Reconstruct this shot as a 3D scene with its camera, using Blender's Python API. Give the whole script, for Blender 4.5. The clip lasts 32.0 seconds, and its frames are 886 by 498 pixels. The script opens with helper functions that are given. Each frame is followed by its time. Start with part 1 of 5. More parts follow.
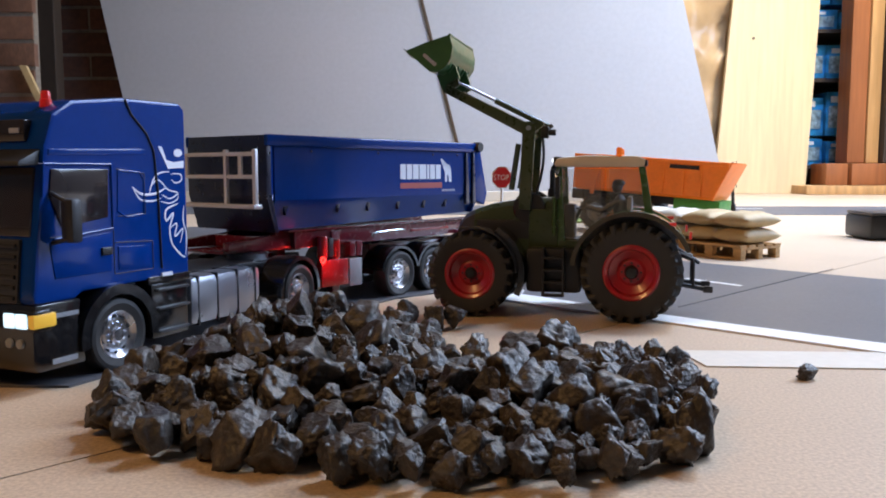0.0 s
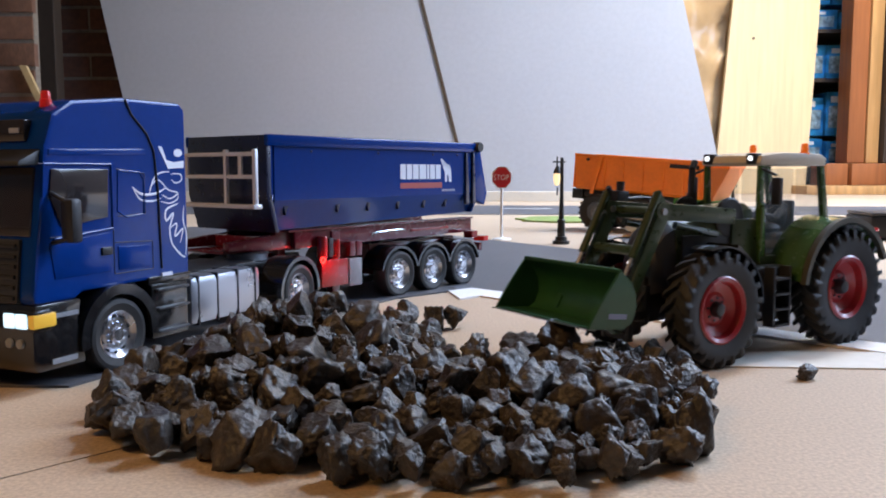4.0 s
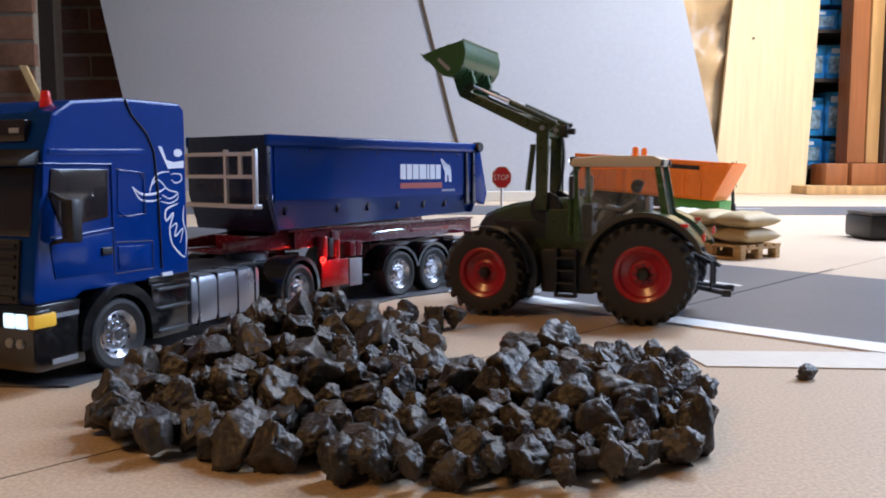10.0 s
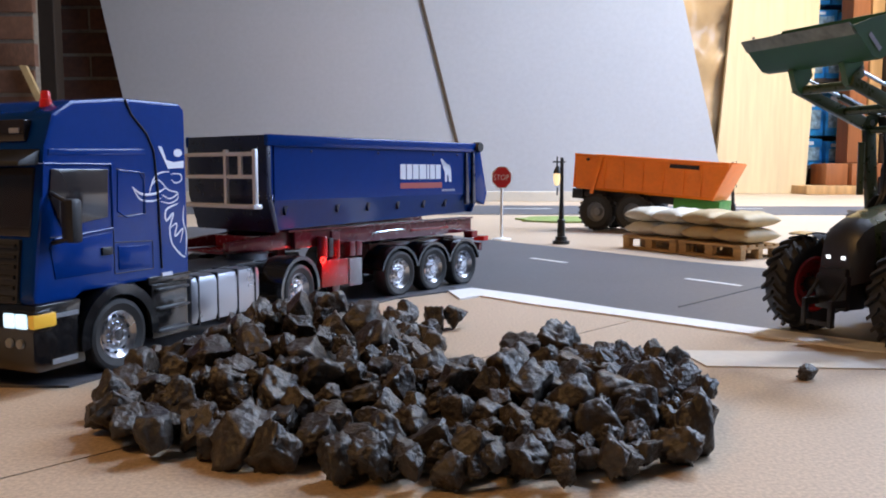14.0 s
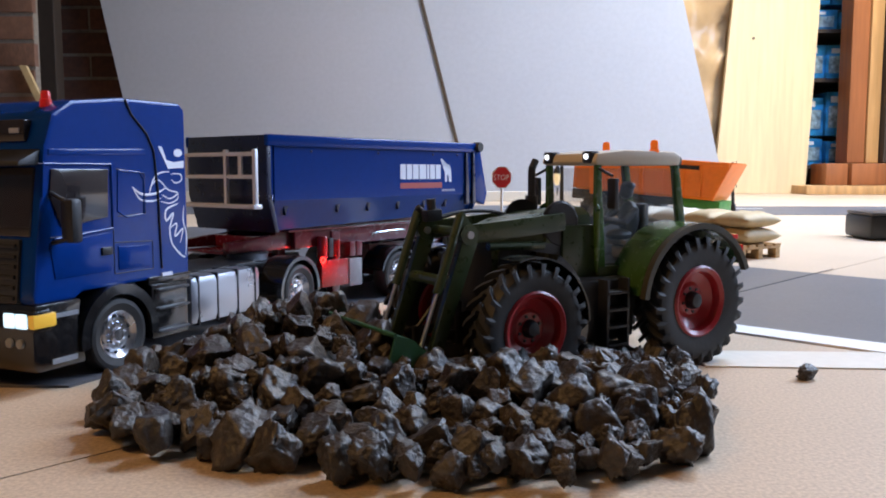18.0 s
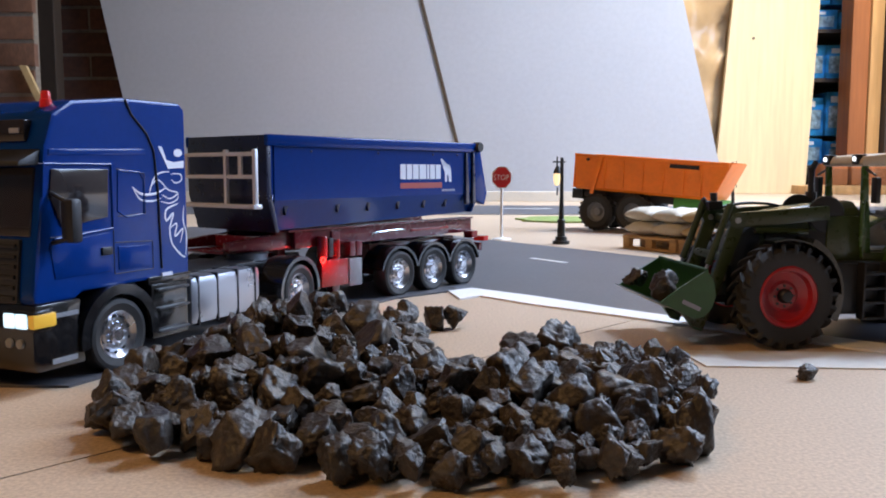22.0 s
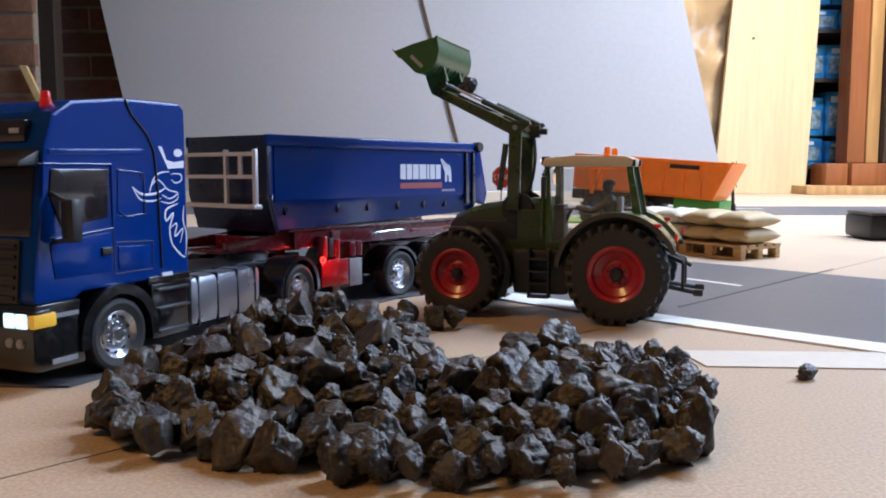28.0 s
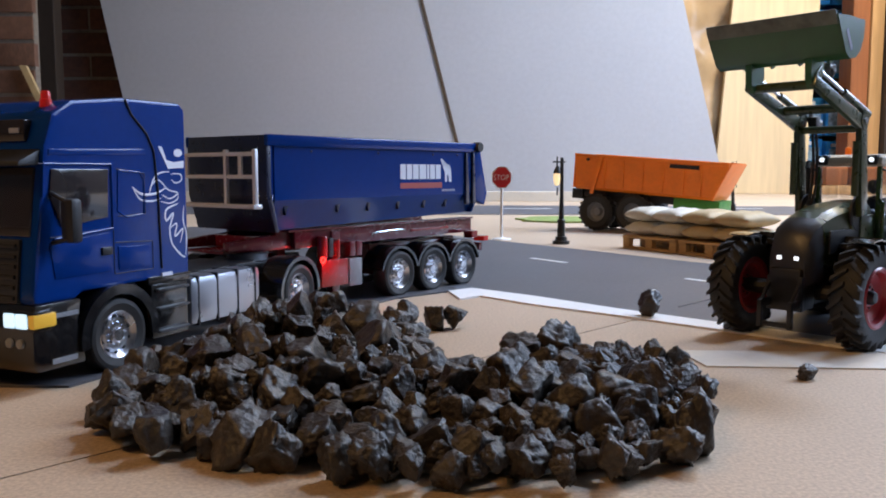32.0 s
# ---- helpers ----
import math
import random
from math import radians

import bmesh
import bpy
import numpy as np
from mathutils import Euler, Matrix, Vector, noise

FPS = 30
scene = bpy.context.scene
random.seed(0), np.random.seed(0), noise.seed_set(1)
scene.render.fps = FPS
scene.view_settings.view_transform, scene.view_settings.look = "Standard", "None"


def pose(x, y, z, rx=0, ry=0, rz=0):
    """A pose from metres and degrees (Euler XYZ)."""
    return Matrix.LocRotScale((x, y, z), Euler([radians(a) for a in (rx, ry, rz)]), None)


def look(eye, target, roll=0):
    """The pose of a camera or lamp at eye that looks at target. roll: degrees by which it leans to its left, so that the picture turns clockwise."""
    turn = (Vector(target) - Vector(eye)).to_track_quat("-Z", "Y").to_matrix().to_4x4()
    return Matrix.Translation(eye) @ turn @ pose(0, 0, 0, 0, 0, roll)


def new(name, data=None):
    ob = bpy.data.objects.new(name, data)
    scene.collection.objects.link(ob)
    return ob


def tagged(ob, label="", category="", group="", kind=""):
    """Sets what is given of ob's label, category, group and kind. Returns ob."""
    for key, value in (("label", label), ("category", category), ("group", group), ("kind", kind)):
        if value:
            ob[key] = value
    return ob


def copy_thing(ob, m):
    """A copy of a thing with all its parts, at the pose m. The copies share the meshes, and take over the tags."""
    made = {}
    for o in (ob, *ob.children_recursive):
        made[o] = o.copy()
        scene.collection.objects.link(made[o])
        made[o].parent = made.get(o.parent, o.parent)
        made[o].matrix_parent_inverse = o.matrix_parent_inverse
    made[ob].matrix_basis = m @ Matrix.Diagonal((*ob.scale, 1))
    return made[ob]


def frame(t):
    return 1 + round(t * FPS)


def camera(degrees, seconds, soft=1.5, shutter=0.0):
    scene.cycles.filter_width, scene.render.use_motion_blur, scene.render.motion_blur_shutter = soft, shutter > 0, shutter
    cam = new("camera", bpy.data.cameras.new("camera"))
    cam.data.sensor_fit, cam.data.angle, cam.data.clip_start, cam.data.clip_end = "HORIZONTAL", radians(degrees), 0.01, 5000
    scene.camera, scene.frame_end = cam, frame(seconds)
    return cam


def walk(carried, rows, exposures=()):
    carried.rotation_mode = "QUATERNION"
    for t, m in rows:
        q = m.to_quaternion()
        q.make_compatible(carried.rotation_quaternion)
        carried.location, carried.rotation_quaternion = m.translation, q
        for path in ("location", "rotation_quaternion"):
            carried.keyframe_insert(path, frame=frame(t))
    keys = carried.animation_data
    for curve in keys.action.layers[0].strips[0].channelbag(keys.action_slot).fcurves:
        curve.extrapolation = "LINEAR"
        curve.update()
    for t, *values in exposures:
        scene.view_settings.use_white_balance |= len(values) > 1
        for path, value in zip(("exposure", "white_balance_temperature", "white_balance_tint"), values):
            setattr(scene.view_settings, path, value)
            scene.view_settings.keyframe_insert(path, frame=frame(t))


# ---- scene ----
cam = camera(56.8, 32.0, soft=1.9, shutter=0.5)
walk(cam, [(0.0, pose(0, 0, 0.0895, 90 - 5.42, 0, 0)), (32.0, pose(0, 0, 0.0895, 90 - 5.42, 0, 0))],
     exposures=[(0.0, 0.0), (1.2, -0.10), (2.0, -0.12), (3.0, 0.0), (8.0, -0.05), (9.0, -0.26), (9.8, -0.06), (12.0, -0.02), (13.0, -0.10), (14.0, -0.10), (17.0, 0.0), (22.0, 0.0), (23.0, -0.05), (24.0, -0.24), (24.7, -0.05), (25.0, -0.02), (28.2, -0.02), (29.0, -0.12), (30.0, 0.0), (31.0, -0.18), (32.0, -0.28)])

# ---- world and lights ----
world = bpy.data.worlds.new("world")
scene.world = world
world.use_nodes = True
world.node_tree.nodes["Background"].inputs[0].default_value = (0.55, 0.65, 0.85, 1)
world.node_tree.nodes["Background"].inputs[1].default_value = 0.15


def area_lamp(name, eye, target, sx, sy, watts, colour):
    data = bpy.data.lights.new(name, "AREA")
    data.shape, data.size, data.size_y, data.energy, data.color = "RECTANGLE", sx, sy, watts, colour
    ob = new(name, data)
    ob.matrix_world = look(eye, target)
    return tagged(ob, kind="structure")


area_lamp("window_light", (1.93, 1.25, 1.15), (0.2, 0.8, 0.0), 1.20, 1.15, 80, (0.53, 0.69, 1.0))
area_lamp("skylight_light", (1.25, 1.90, 3.25), (1.0, 1.6, 0.0), 0.8, 0.8, 290, (0.53, 0.69, 1.0))
area_lamp("lamp_light", (-0.80, -0.20, 1.05), (0.0, 0.40, 0.0), 0.30, 0.30, 7.2, (1.0, 0.56, 0.21))
# added fill, no known source: brightens the pine board and post at the back
area_lamp("back_lamp_light", (1.7, 1.9, 2.25), (1.35, 3.3, 0.3), 0.25, 0.25, 70, (1.0, 0.84, 0.58))
marker = bpy.data.lights.new("marker_light", "POINT")
marker.energy, marker.color, marker.shadow_soft_size = 0.011, (1.0, 0.02, 0.015), 0.002
marker_ob = new("marker_light", marker)
marker_ob.matrix_world = pose(-0.038, 0.6365, 0.0, 0, 0, 232.1) @ pose(0.107, 0.0430, 0.0310)
tagged(marker_ob, kind="structure")


# ---- materials ----
def mat(name, colour, rough=0.5, metal=0.0, coat=0.0, grain=0.0, scale=200.0, bump=0.0, stain=0.0, stain_scale=12.0,
        emit=None, power=0.0, vary=0.0, trans=0.0, stretch=(1, 1, 1), alpha=1.0, spec=0.5):
    m = bpy.data.materials.new(name)
    m.use_nodes = True
    nt = m.node_tree
    b = nt.nodes["Principled BSDF"]
    b.inputs["Base Color"].default_value = (*colour, 1)
    b.inputs["Roughness"].default_value = rough
    b.inputs["Metallic"].default_value = metal
    b.inputs["Coat Weight"].default_value = coat
    b.inputs["Coat Roughness"].default_value = 0.08
    b.inputs["Transmission Weight"].default_value = trans
    b.inputs["Alpha"].default_value = alpha
    b.inputs["Specular IOR Level"].default_value = spec
    if emit:
        b.inputs["Emission Color"].default_value = (*emit, 1)
        b.inputs["Emission Strength"].default_value = power
    if not (grain or bump or stain or vary):
        return m
    tc = nt.nodes.new("ShaderNodeTexCoord")
    mp = nt.nodes.new("ShaderNodeMapping")
    mp.inputs["Scale"].default_value = stretch
    nt.links.new(tc.outputs["Object"], mp.inputs["Vector"])
    col = None

    def times(prev, fac_socket, low, high):
        r = nt.nodes.new("ShaderNodeMapRange")
        r.inputs["From Min"].default_value, r.inputs["From Max"].default_value = 0.3, 0.7
        r.inputs["To Min"].default_value, r.inputs["To Max"].default_value = low, high
        nt.links.new(fac_socket, r.inputs["Value"])
        mx = nt.nodes.new("ShaderNodeMix")
        mx.data_type, mx.blend_type = "RGBA", "MULTIPLY"
        mx.inputs["Factor"].default_value = 1
        if prev is None:
            mx.inputs[6].default_value = (*colour, 1)
        else:
            nt.links.new(prev, mx.inputs[6])
        nt.links.new(r.outputs[0], mx.inputs[7])
        return mx.outputs[2]

    n1 = nt.nodes.new("ShaderNodeTexNoise")
    n1.inputs["Scale"].default_value, n1.inputs["Detail"].default_value = scale, 5
    nt.links.new(mp.outputs[0], n1.inputs["Vector"])
    if grain:
        col = times(col, n1.outputs["Fac"], 1 - grain, 1 + grain)
    if stain:
        n2 = nt.nodes.new("ShaderNodeTexNoise")
        n2.inputs["Scale"].default_value, n2.inputs["Detail"].default_value = stain_scale, 3
        nt.links.new(mp.outputs[0], n2.inputs["Vector"])
        col = times(col, n2.outputs["Fac"], 1 - stain, 1 + stain * 0.6)
    if vary:
        oi = nt.nodes.new("ShaderNodeObjectInfo")
        r = nt.nodes.new("ShaderNodeMapRange")
        r.inputs["To Min"].default_value, r.inputs["To Max"].default_value = 0.3, 0.7
        nt.links.new(oi.outputs["Random"], r.inputs["Value"])
        col = times(col, r.outputs[0], 1 - vary, 1 + vary)
    if col is not None:
        nt.links.new(col, b.inputs["Base Color"])
    if grain or stain:
        rr = nt.nodes.new("ShaderNodeMapRange")
        rr.inputs["To Min"].default_value, rr.inputs["To Max"].default_value = max(rough - 0.10, 0.02), min(rough + 0.10, 1)
        nt.links.new(n1.outputs["Fac"], rr.inputs["Value"])
        nt.links.new(rr.outputs[0], b.inputs["Roughness"])
    if bump:
        bp = nt.nodes.new("ShaderNodeBump")
        bp.inputs["Strength"].default_value, bp.inputs["Distance"].default_value = 0.6, bump
        nt.links.new(n1.outputs["Fac"], bp.inputs["Height"])
        nt.links.new(bp.outputs[0], b.inputs["Normal"])
    return m


M = dict(
    chip=mat("chipboard", (0.47, 0.35, 0.24), 0.55, grain=0.22, scale=700, bump=0.00006, stain=0.10, stain_scale=5),
    road=mat("road_sheet", (0.075, 0.075, 0.085), 0.5, grain=0.12, scale=500, stain=0.12, stain_scale=7),
    white_line=mat("white_line", (0.75, 0.75, 0.74), 0.5, grain=0.05, scale=300, stain=0.06),
    paper=mat("white_paper", (0.60, 0.55, 0.47), 0.6, grain=0.05, scale=200, stain=0.06, stain_scale=20),
    board=mat("grey_board", (0.385, 0.405, 0.455), 0.38, grain=0.03, scale=60, stain=0.05, stain_scale=1.5),
    batten=mat("brown_batten", (0.085, 0.055, 0.035), 0.6, grain=0.2, scale=60, bump=0.001),
    pine=mat("pine", (0.72, 0.57, 0.35), 0.5, grain=0.07, scale=22, stain=0.07, stain_scale=5, bump=0.0006, stretch=(3, 3, 0.22)),
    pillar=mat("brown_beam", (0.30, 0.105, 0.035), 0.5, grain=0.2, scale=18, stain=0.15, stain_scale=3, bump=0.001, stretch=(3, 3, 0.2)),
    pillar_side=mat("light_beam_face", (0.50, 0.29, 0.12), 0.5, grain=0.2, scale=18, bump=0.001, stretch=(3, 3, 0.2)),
    foil=mat("packing_foil", (0.52, 0.36, 0.20), 0.22, grain=0.15, scale=9, bump=0.004, stain=0.2, stain_scale=5),
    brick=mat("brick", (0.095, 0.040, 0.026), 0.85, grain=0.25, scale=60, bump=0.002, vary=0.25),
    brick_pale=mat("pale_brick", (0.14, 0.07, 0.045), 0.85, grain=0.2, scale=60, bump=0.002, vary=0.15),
    mortar=mat("mortar", (0.19, 0.165, 0.14), 0.9, grain=0.2, scale=80, bump=0.002),
    plaster=mat("plaster", (0.21, 0.20, 0.19), 0.8, grain=0.05, scale=30, stain=0.06, stain_scale=2),
    dark_wood=mat("dark_wood", (0.035, 0.025, 0.02), 0.6, grain=0.2, scale=40, bump=0.001),
    blue_box=mat("blue_carton", (0.03, 0.26, 0.58), 0.35, grain=0.25, scale=25, stain=0.4, stain_scale=18, vary=0.3),
    box_art=mat("carton_picture", (0.30, 0.42, 0.50), 0.35, grain=0.4, scale=60, stain=0.5, stain_scale=40),
    coal=mat("coal", (0.040, 0.031, 0.024), 0.42, grain=0.4, scale=360, bump=0.0017, stain=0.35, stain_scale=110, vary=0.30, spec=0.5),
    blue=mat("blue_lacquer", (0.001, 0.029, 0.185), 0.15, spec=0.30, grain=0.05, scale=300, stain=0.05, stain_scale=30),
    # darker blue than the tub, for trailer front wall, ribs, gussets and rivets
    blue_dark=mat("darker_blue", (0.004, 0.008, 0.035), 0.3, coat=0.5, grain=0.05, scale=300),
    seam=mat("panel_gap", (0.002, 0.006, 0.03), 0.6, grain=0.05, scale=300),
    seam_dark=mat("dark_fold", (0.018, 0.018, 0.020), 0.7, grain=0.1, scale=300),
    maroon=mat("dark_red_lacquer", (0.11, 0.008, 0.016), 0.25, coat=0.6, grain=0.05, scale=300),
    red=mat("red_lacquer", (0.24, 0.006, 0.008), 0.25, coat=0.5, grain=0.04, scale=300),
    tail_red=mat("red_lens", (0.40, 0.008, 0.008), 0.15, coat=0.6, emit=(1.0, 0.03, 0.02), power=0.12),
    tail_lit=mat("lit_red_lens", (0.5, 0.01, 0.01), 0.2, emit=(1.0, 0.04, 0.03), power=3.0),
    black=mat("black_plastic", (0.012, 0.012, 0.014), 0.42, grain=0.1, scale=400),
    gloss_black=mat("gloss_black", (0.008, 0.008, 0.009), 0.2, coat=0.8, grain=0.05, scale=300),
    fender_trim=mat("fender_trim", (0.045, 0.040, 0.026), 0.4, grain=0.08, scale=300),
    grille=mat("dark_grey_plastic", (0.028, 0.028, 0.032), 0.4, grain=0.1, scale=400),
    rubber=mat("rubber", (0.016, 0.015, 0.015), 0.62, grain=0.2, scale=300, bump=0.0002),
    chrome=mat("chrome", (0.62, 0.63, 0.67), 0.28, 1.0, grain=0.04, scale=40),
    silver=mat("silver_paint", (0.42, 0.44, 0.49), 0.30, 0.85, grain=0.03, scale=30),
    rail_silver=mat("rail_silver", (0.70, 0.71, 0.74), 0.34, 0.5, grain=0.03, scale=40),
    grey=mat("grey_plastic", (0.22, 0.23, 0.25), 0.5, grain=0.06, scale=300),
    white=mat("white_print", (0.70, 0.72, 0.80), 0.4),
    print_red=mat("red_print", (0.35, 0.06, 0.05), 0.45),
    print_grey=mat("grey_print", (0.28, 0.30, 0.40), 0.45),
    green=mat("green_lacquer", (0.038, 0.088, 0.020), 0.25, coat=0.5, grain=0.05, scale=300, stain=0.06, stain_scale=40),
    green_dark=mat("dark_green_lacquer", (0.032, 0.049, 0.016), 0.30, coat=0.3, grain=0.06, scale=300),
    bucket=mat("bucket_green", (0.020, 0.086, 0.028), 0.36, coat=0.25, grain=0.08, scale=220, stain=0.12, stain_scale=60),
    bucket_worn=mat("scraped_steel", (0.16, 0.18, 0.16), 0.4, 0.5, grain=0.3, scale=200),
    cream=mat("cream_roof", (0.56, 0.48, 0.37), 0.4, coat=0.2, grain=0.03, scale=200),
    rim_red=mat("red_rim", (0.33, 0.012, 0.018), 0.35, coat=0.3, grain=0.05, scale=300),
    amber=mat("amber_lens", (0.85, 0.16, 0.02), 0.15, coat=0.5, emit=(1, 0.2, 0.02), power=0.25),
    lamp_on=mat("lit_lamp", (0.9, 0.92, 1.0), 0.2, emit=(0.85, 0.92, 1.0), power=1.8),
    head_on=mat("lit_headlight", (0.9, 0.95, 1.0), 0.2, emit=(0.50, 0.80, 1.0), power=1.3),
    blinker=mat("lit_amber", (0.75, 0.42, 0.05), 0.2, emit=(1.0, 0.60, 0.08), power=0.18),
    bulb=mat("street_bulb", (1.0, 0.85, 0.5), 0.3, emit=(1.0, 0.75, 0.40), power=1.1),
    glass=mat("clear_glass", (0.30, 0.33, 0.33), 0.04, alpha=0.12, coat=0.5),
    tinted=mat("tinted_glass", (0.022, 0.018, 0.020), 0.10, coat=0.3),
    interior=mat("interior", (0.05, 0.045, 0.045), 0.6, grain=0.2, scale=120),
    seat=mat("seat_grey", (0.20, 0.20, 0.21), 0.6, grain=0.1, scale=200),
    doll=mat("doll_paint", (0.030, 0.036, 0.060), 0.5, grain=0.1, scale=200),
    orange=mat("orange_lacquer", (0.86, 0.20, 0.012), 0.48, coat=0.05, grain=0.05, scale=200, stain=0.08, stain_scale=30),
    chassis_green=mat("grass_green", (0.05, 0.25, 0.04), 0.4, grain=0.05, scale=200),
    sack=mat("white_sack", (0.62, 0.58, 0.48), 0.6, grain=0.05, scale=150, stain=0.10, stain_scale=40, bump=0.0006),
    sack_tan=mat("tan_sack", (0.50, 0.37, 0.19), 0.6, grain=0.05, scale=150, stain=0.10, stain_scale=40, bump=0.0006),
    pallet=mat("pallet_wood", (0.48, 0.30, 0.13), 0.65, grain=0.25, scale=120, bump=0.0004, stretch=(0.4, 2, 2)),
    iron=mat("black_iron", (0.014, 0.015, 0.015), 0.4, grain=0.1, scale=300),
    sign_red=mat("sign_red", (0.55, 0.02, 0.025), 0.4, grain=0.03, scale=300),
    moss=mat("flocked_green", (0.20, 0.26, 0.07), 0.9, grain=0.3, scale=300, bump=0.001),
)


# ---- mesh helpers ----
def block(bm, x0, x1, y0, y1, z0, z1, bevel=0.0, m=None):
    """A box with rounded edges."""
    r = bmesh.ops.create_cube(bm, size=1)
    vs = r["verts"]
    for v in vs:
        v.co = Vector(((x0 + x1) / 2 + v.co.x * (x1 - x0), (y0 + y1) / 2 + v.co.y * (y1 - y0), (z0 + z1) / 2 + v.co.z * (z1 - z0)))
        if m is not None:
            v.co = m @ v.co
    if bevel:
        es = list({e for v in vs for e in v.link_edges})
        bmesh.ops.bevel(bm, geom=es, offset=bevel, segments=2, affect="EDGES", profile=0.6)
    return bm


def plate(bm, outline, a0, a1, axis="y", bevel=0.0, m=None):
    """A flat outline in the plane across the axis, given thickness from a0 to a1."""
    def at(p, a):
        v = {"y": (p[0], a, p[1]), "x": (a, p[0], p[1]), "z": (p[0], p[1], a)}[axis]
        v = Vector(v)
        return m @ v if m is not None else v
    lo = [bm.verts.new(at(p, a0)) for p in outline]
    hi = [bm.verts.new(at(p, a1)) for p in outline]
    n = len(outline)
    fs = [bm.faces.new(lo), bm.faces.new(hi[::-1])]
    for i in range(n):
        fs.append(bm.faces.new((lo[i], hi[i], hi[(i + 1) % n], lo[(i + 1) % n])))
    bmesh.ops.recalc_face_normals(bm, faces=fs)
    if bevel:
        es = list({e for f in fs for e in f.edges})
        bmesh.ops.bevel(bm, geom=es, offset=bevel, segments=2, affect="EDGES", profile=0.6)
    return bm


def loft(bm, rings, caps=True):
    """Skin over rings of points of equal count."""
    vs = [[bm.verts.new(Vector(p)) for p in ring] for ring in rings]
    fs = []
    for a, b in zip(vs, vs[1:]):
        n = len(a)
        for i in range(n):
            fs.append(bm.faces.new((a[i], a[(i + 1) % n], b[(i + 1) % n], b[i])))
    if caps:
        fs += [bm.faces.new(vs[0][::-1]), bm.faces.new(vs[-1])]
    bmesh.ops.recalc_face_normals(bm, faces=fs)
    return bm


def lathe(bm, profile, n=28, axis="y", at=(0, 0, 0), closed=False):
    """Turn (radius, along) pairs about the axis."""
    rings = []
    for r, a in profile:
        ring = []
        for i in range(n):
            c, s = math.cos(2 * math.pi * i / n) * r, math.sin(2 * math.pi * i / n) * r
            p = {"y": (c, a, s), "z": (c, s, a), "x": (a, c, s)}[axis]
            ring.append(Vector(p) + Vector(at))
        rings.append(ring)
    if closed:
        rings.append(rings[0])
        vs = [[bm.verts.new(p) for p in ring] for ring in rings[:-1]]
        vs.append(vs[0])
        fs = []
        for a, b in zip(vs, vs[1:]):
            for i in range(n):
                fs.append(bm.faces.new((a[i], a[(i + 1) % n], b[(i + 1) % n], b[i])))
        bmesh.ops.recalc_face_normals(bm, faces=fs)
        return bm
    return loft(bm, rings)


def rod(bm, a, b, r, n=10, r2=None):
    """A round bar from a to b."""
    a, b = Vector(a), Vector(b)
    q = (b - a).to_track_quat("Z", "Y").to_matrix()
    rings = []
    for p, rad in ((a, r), (b, r if r2 is None else r2)):
        rings.append([p + q @ Vector((math.cos(2 * math.pi * i / n) * rad, math.sin(2 * math.pi * i / n) * rad, 0)) for i in range(n)])
    return loft(bm, rings)


def tube(bm, pts, radii, flat=1.0, n=8):
    """One smooth bent bar through the points, its thickness running along radii."""
    P = [Vector(p) for p in pts]
    line, size, steps = [], [], 5
    for i in range(len(P) - 1):
        a, b, c, d = P[max(i - 1, 0)], P[i], P[i + 1], P[min(i + 2, len(P) - 1)]
        for k in range(steps):
            u = k / steps
            line.append(0.5 * (2 * b + (c - a) * u + (2 * a - 5 * b + 4 * c - d) * u * u + (3 * b - a - 3 * c + d) * u ** 3))
            size.append(radii[i] + (radii[i + 1] - radii[i]) * u)
    line.append(P[-1])
    size.append(radii[-1])
    rings = []
    for i, p in enumerate(line):
        d = (line[min(i + 1, len(line) - 1)] - line[max(i - 1, 0)]).normalized()
        side = d.cross(Vector((0, 1, 0)))
        side = side.normalized() if side.length > 1e-6 else Vector((1, 0, 0))
        up = side.cross(d)
        rings.append([p + side * math.cos(2 * math.pi * k / n) * size[i] + up * math.sin(2 * math.pi * k / n) * size[i] * flat for k in range(n)])
    return loft(bm, rings)


def ball(bm, at, r, squash=(1, 1, 1), sub=2):
    m = Matrix.Translation(at) @ Matrix.Diagonal((r * squash[0], r * squash[1], r * squash[2], 1))
    bmesh.ops.create_icosphere(bm, subdivisions=sub, radius=1, matrix=m)
    return bm


def arc_band(bm, cx, cz, r0, r1, a0, a1, y0, y1, n=16):
    """A curved band round an axle: a mudguard."""
    pts = []
    for i in range(n + 1):
        a = math.radians(a0 + (a1 - a0) * i / n)
        pts.append((math.cos(a), math.sin(a)))
    outline = [(cx + c * r1, cz + s * r1) for c, s in pts] + [(cx + c * r0, cz + s * r0) for c, s in reversed(pts)]
    lo = [bm.verts.new((x, y0, z)) for x, z in outline]
    hi = [bm.verts.new((x, y1, z)) for x, z in outline]
    m, fs = len(outline), []
    for i in range(m):
        fs.append(bm.faces.new((lo[i], hi[i], hi[(i + 1) % m], lo[(i + 1) % m])))
    for i in range(n):
        j = m - 1 - i
        fs.append(bm.faces.new((lo[i], lo[i + 1], lo[j - 1], lo[j])))
        fs.append(bm.faces.new((hi[i + 1], hi[i], hi[j], hi[j - 1])))
    bmesh.ops.recalc_face_normals(bm, faces=fs)
    return bm


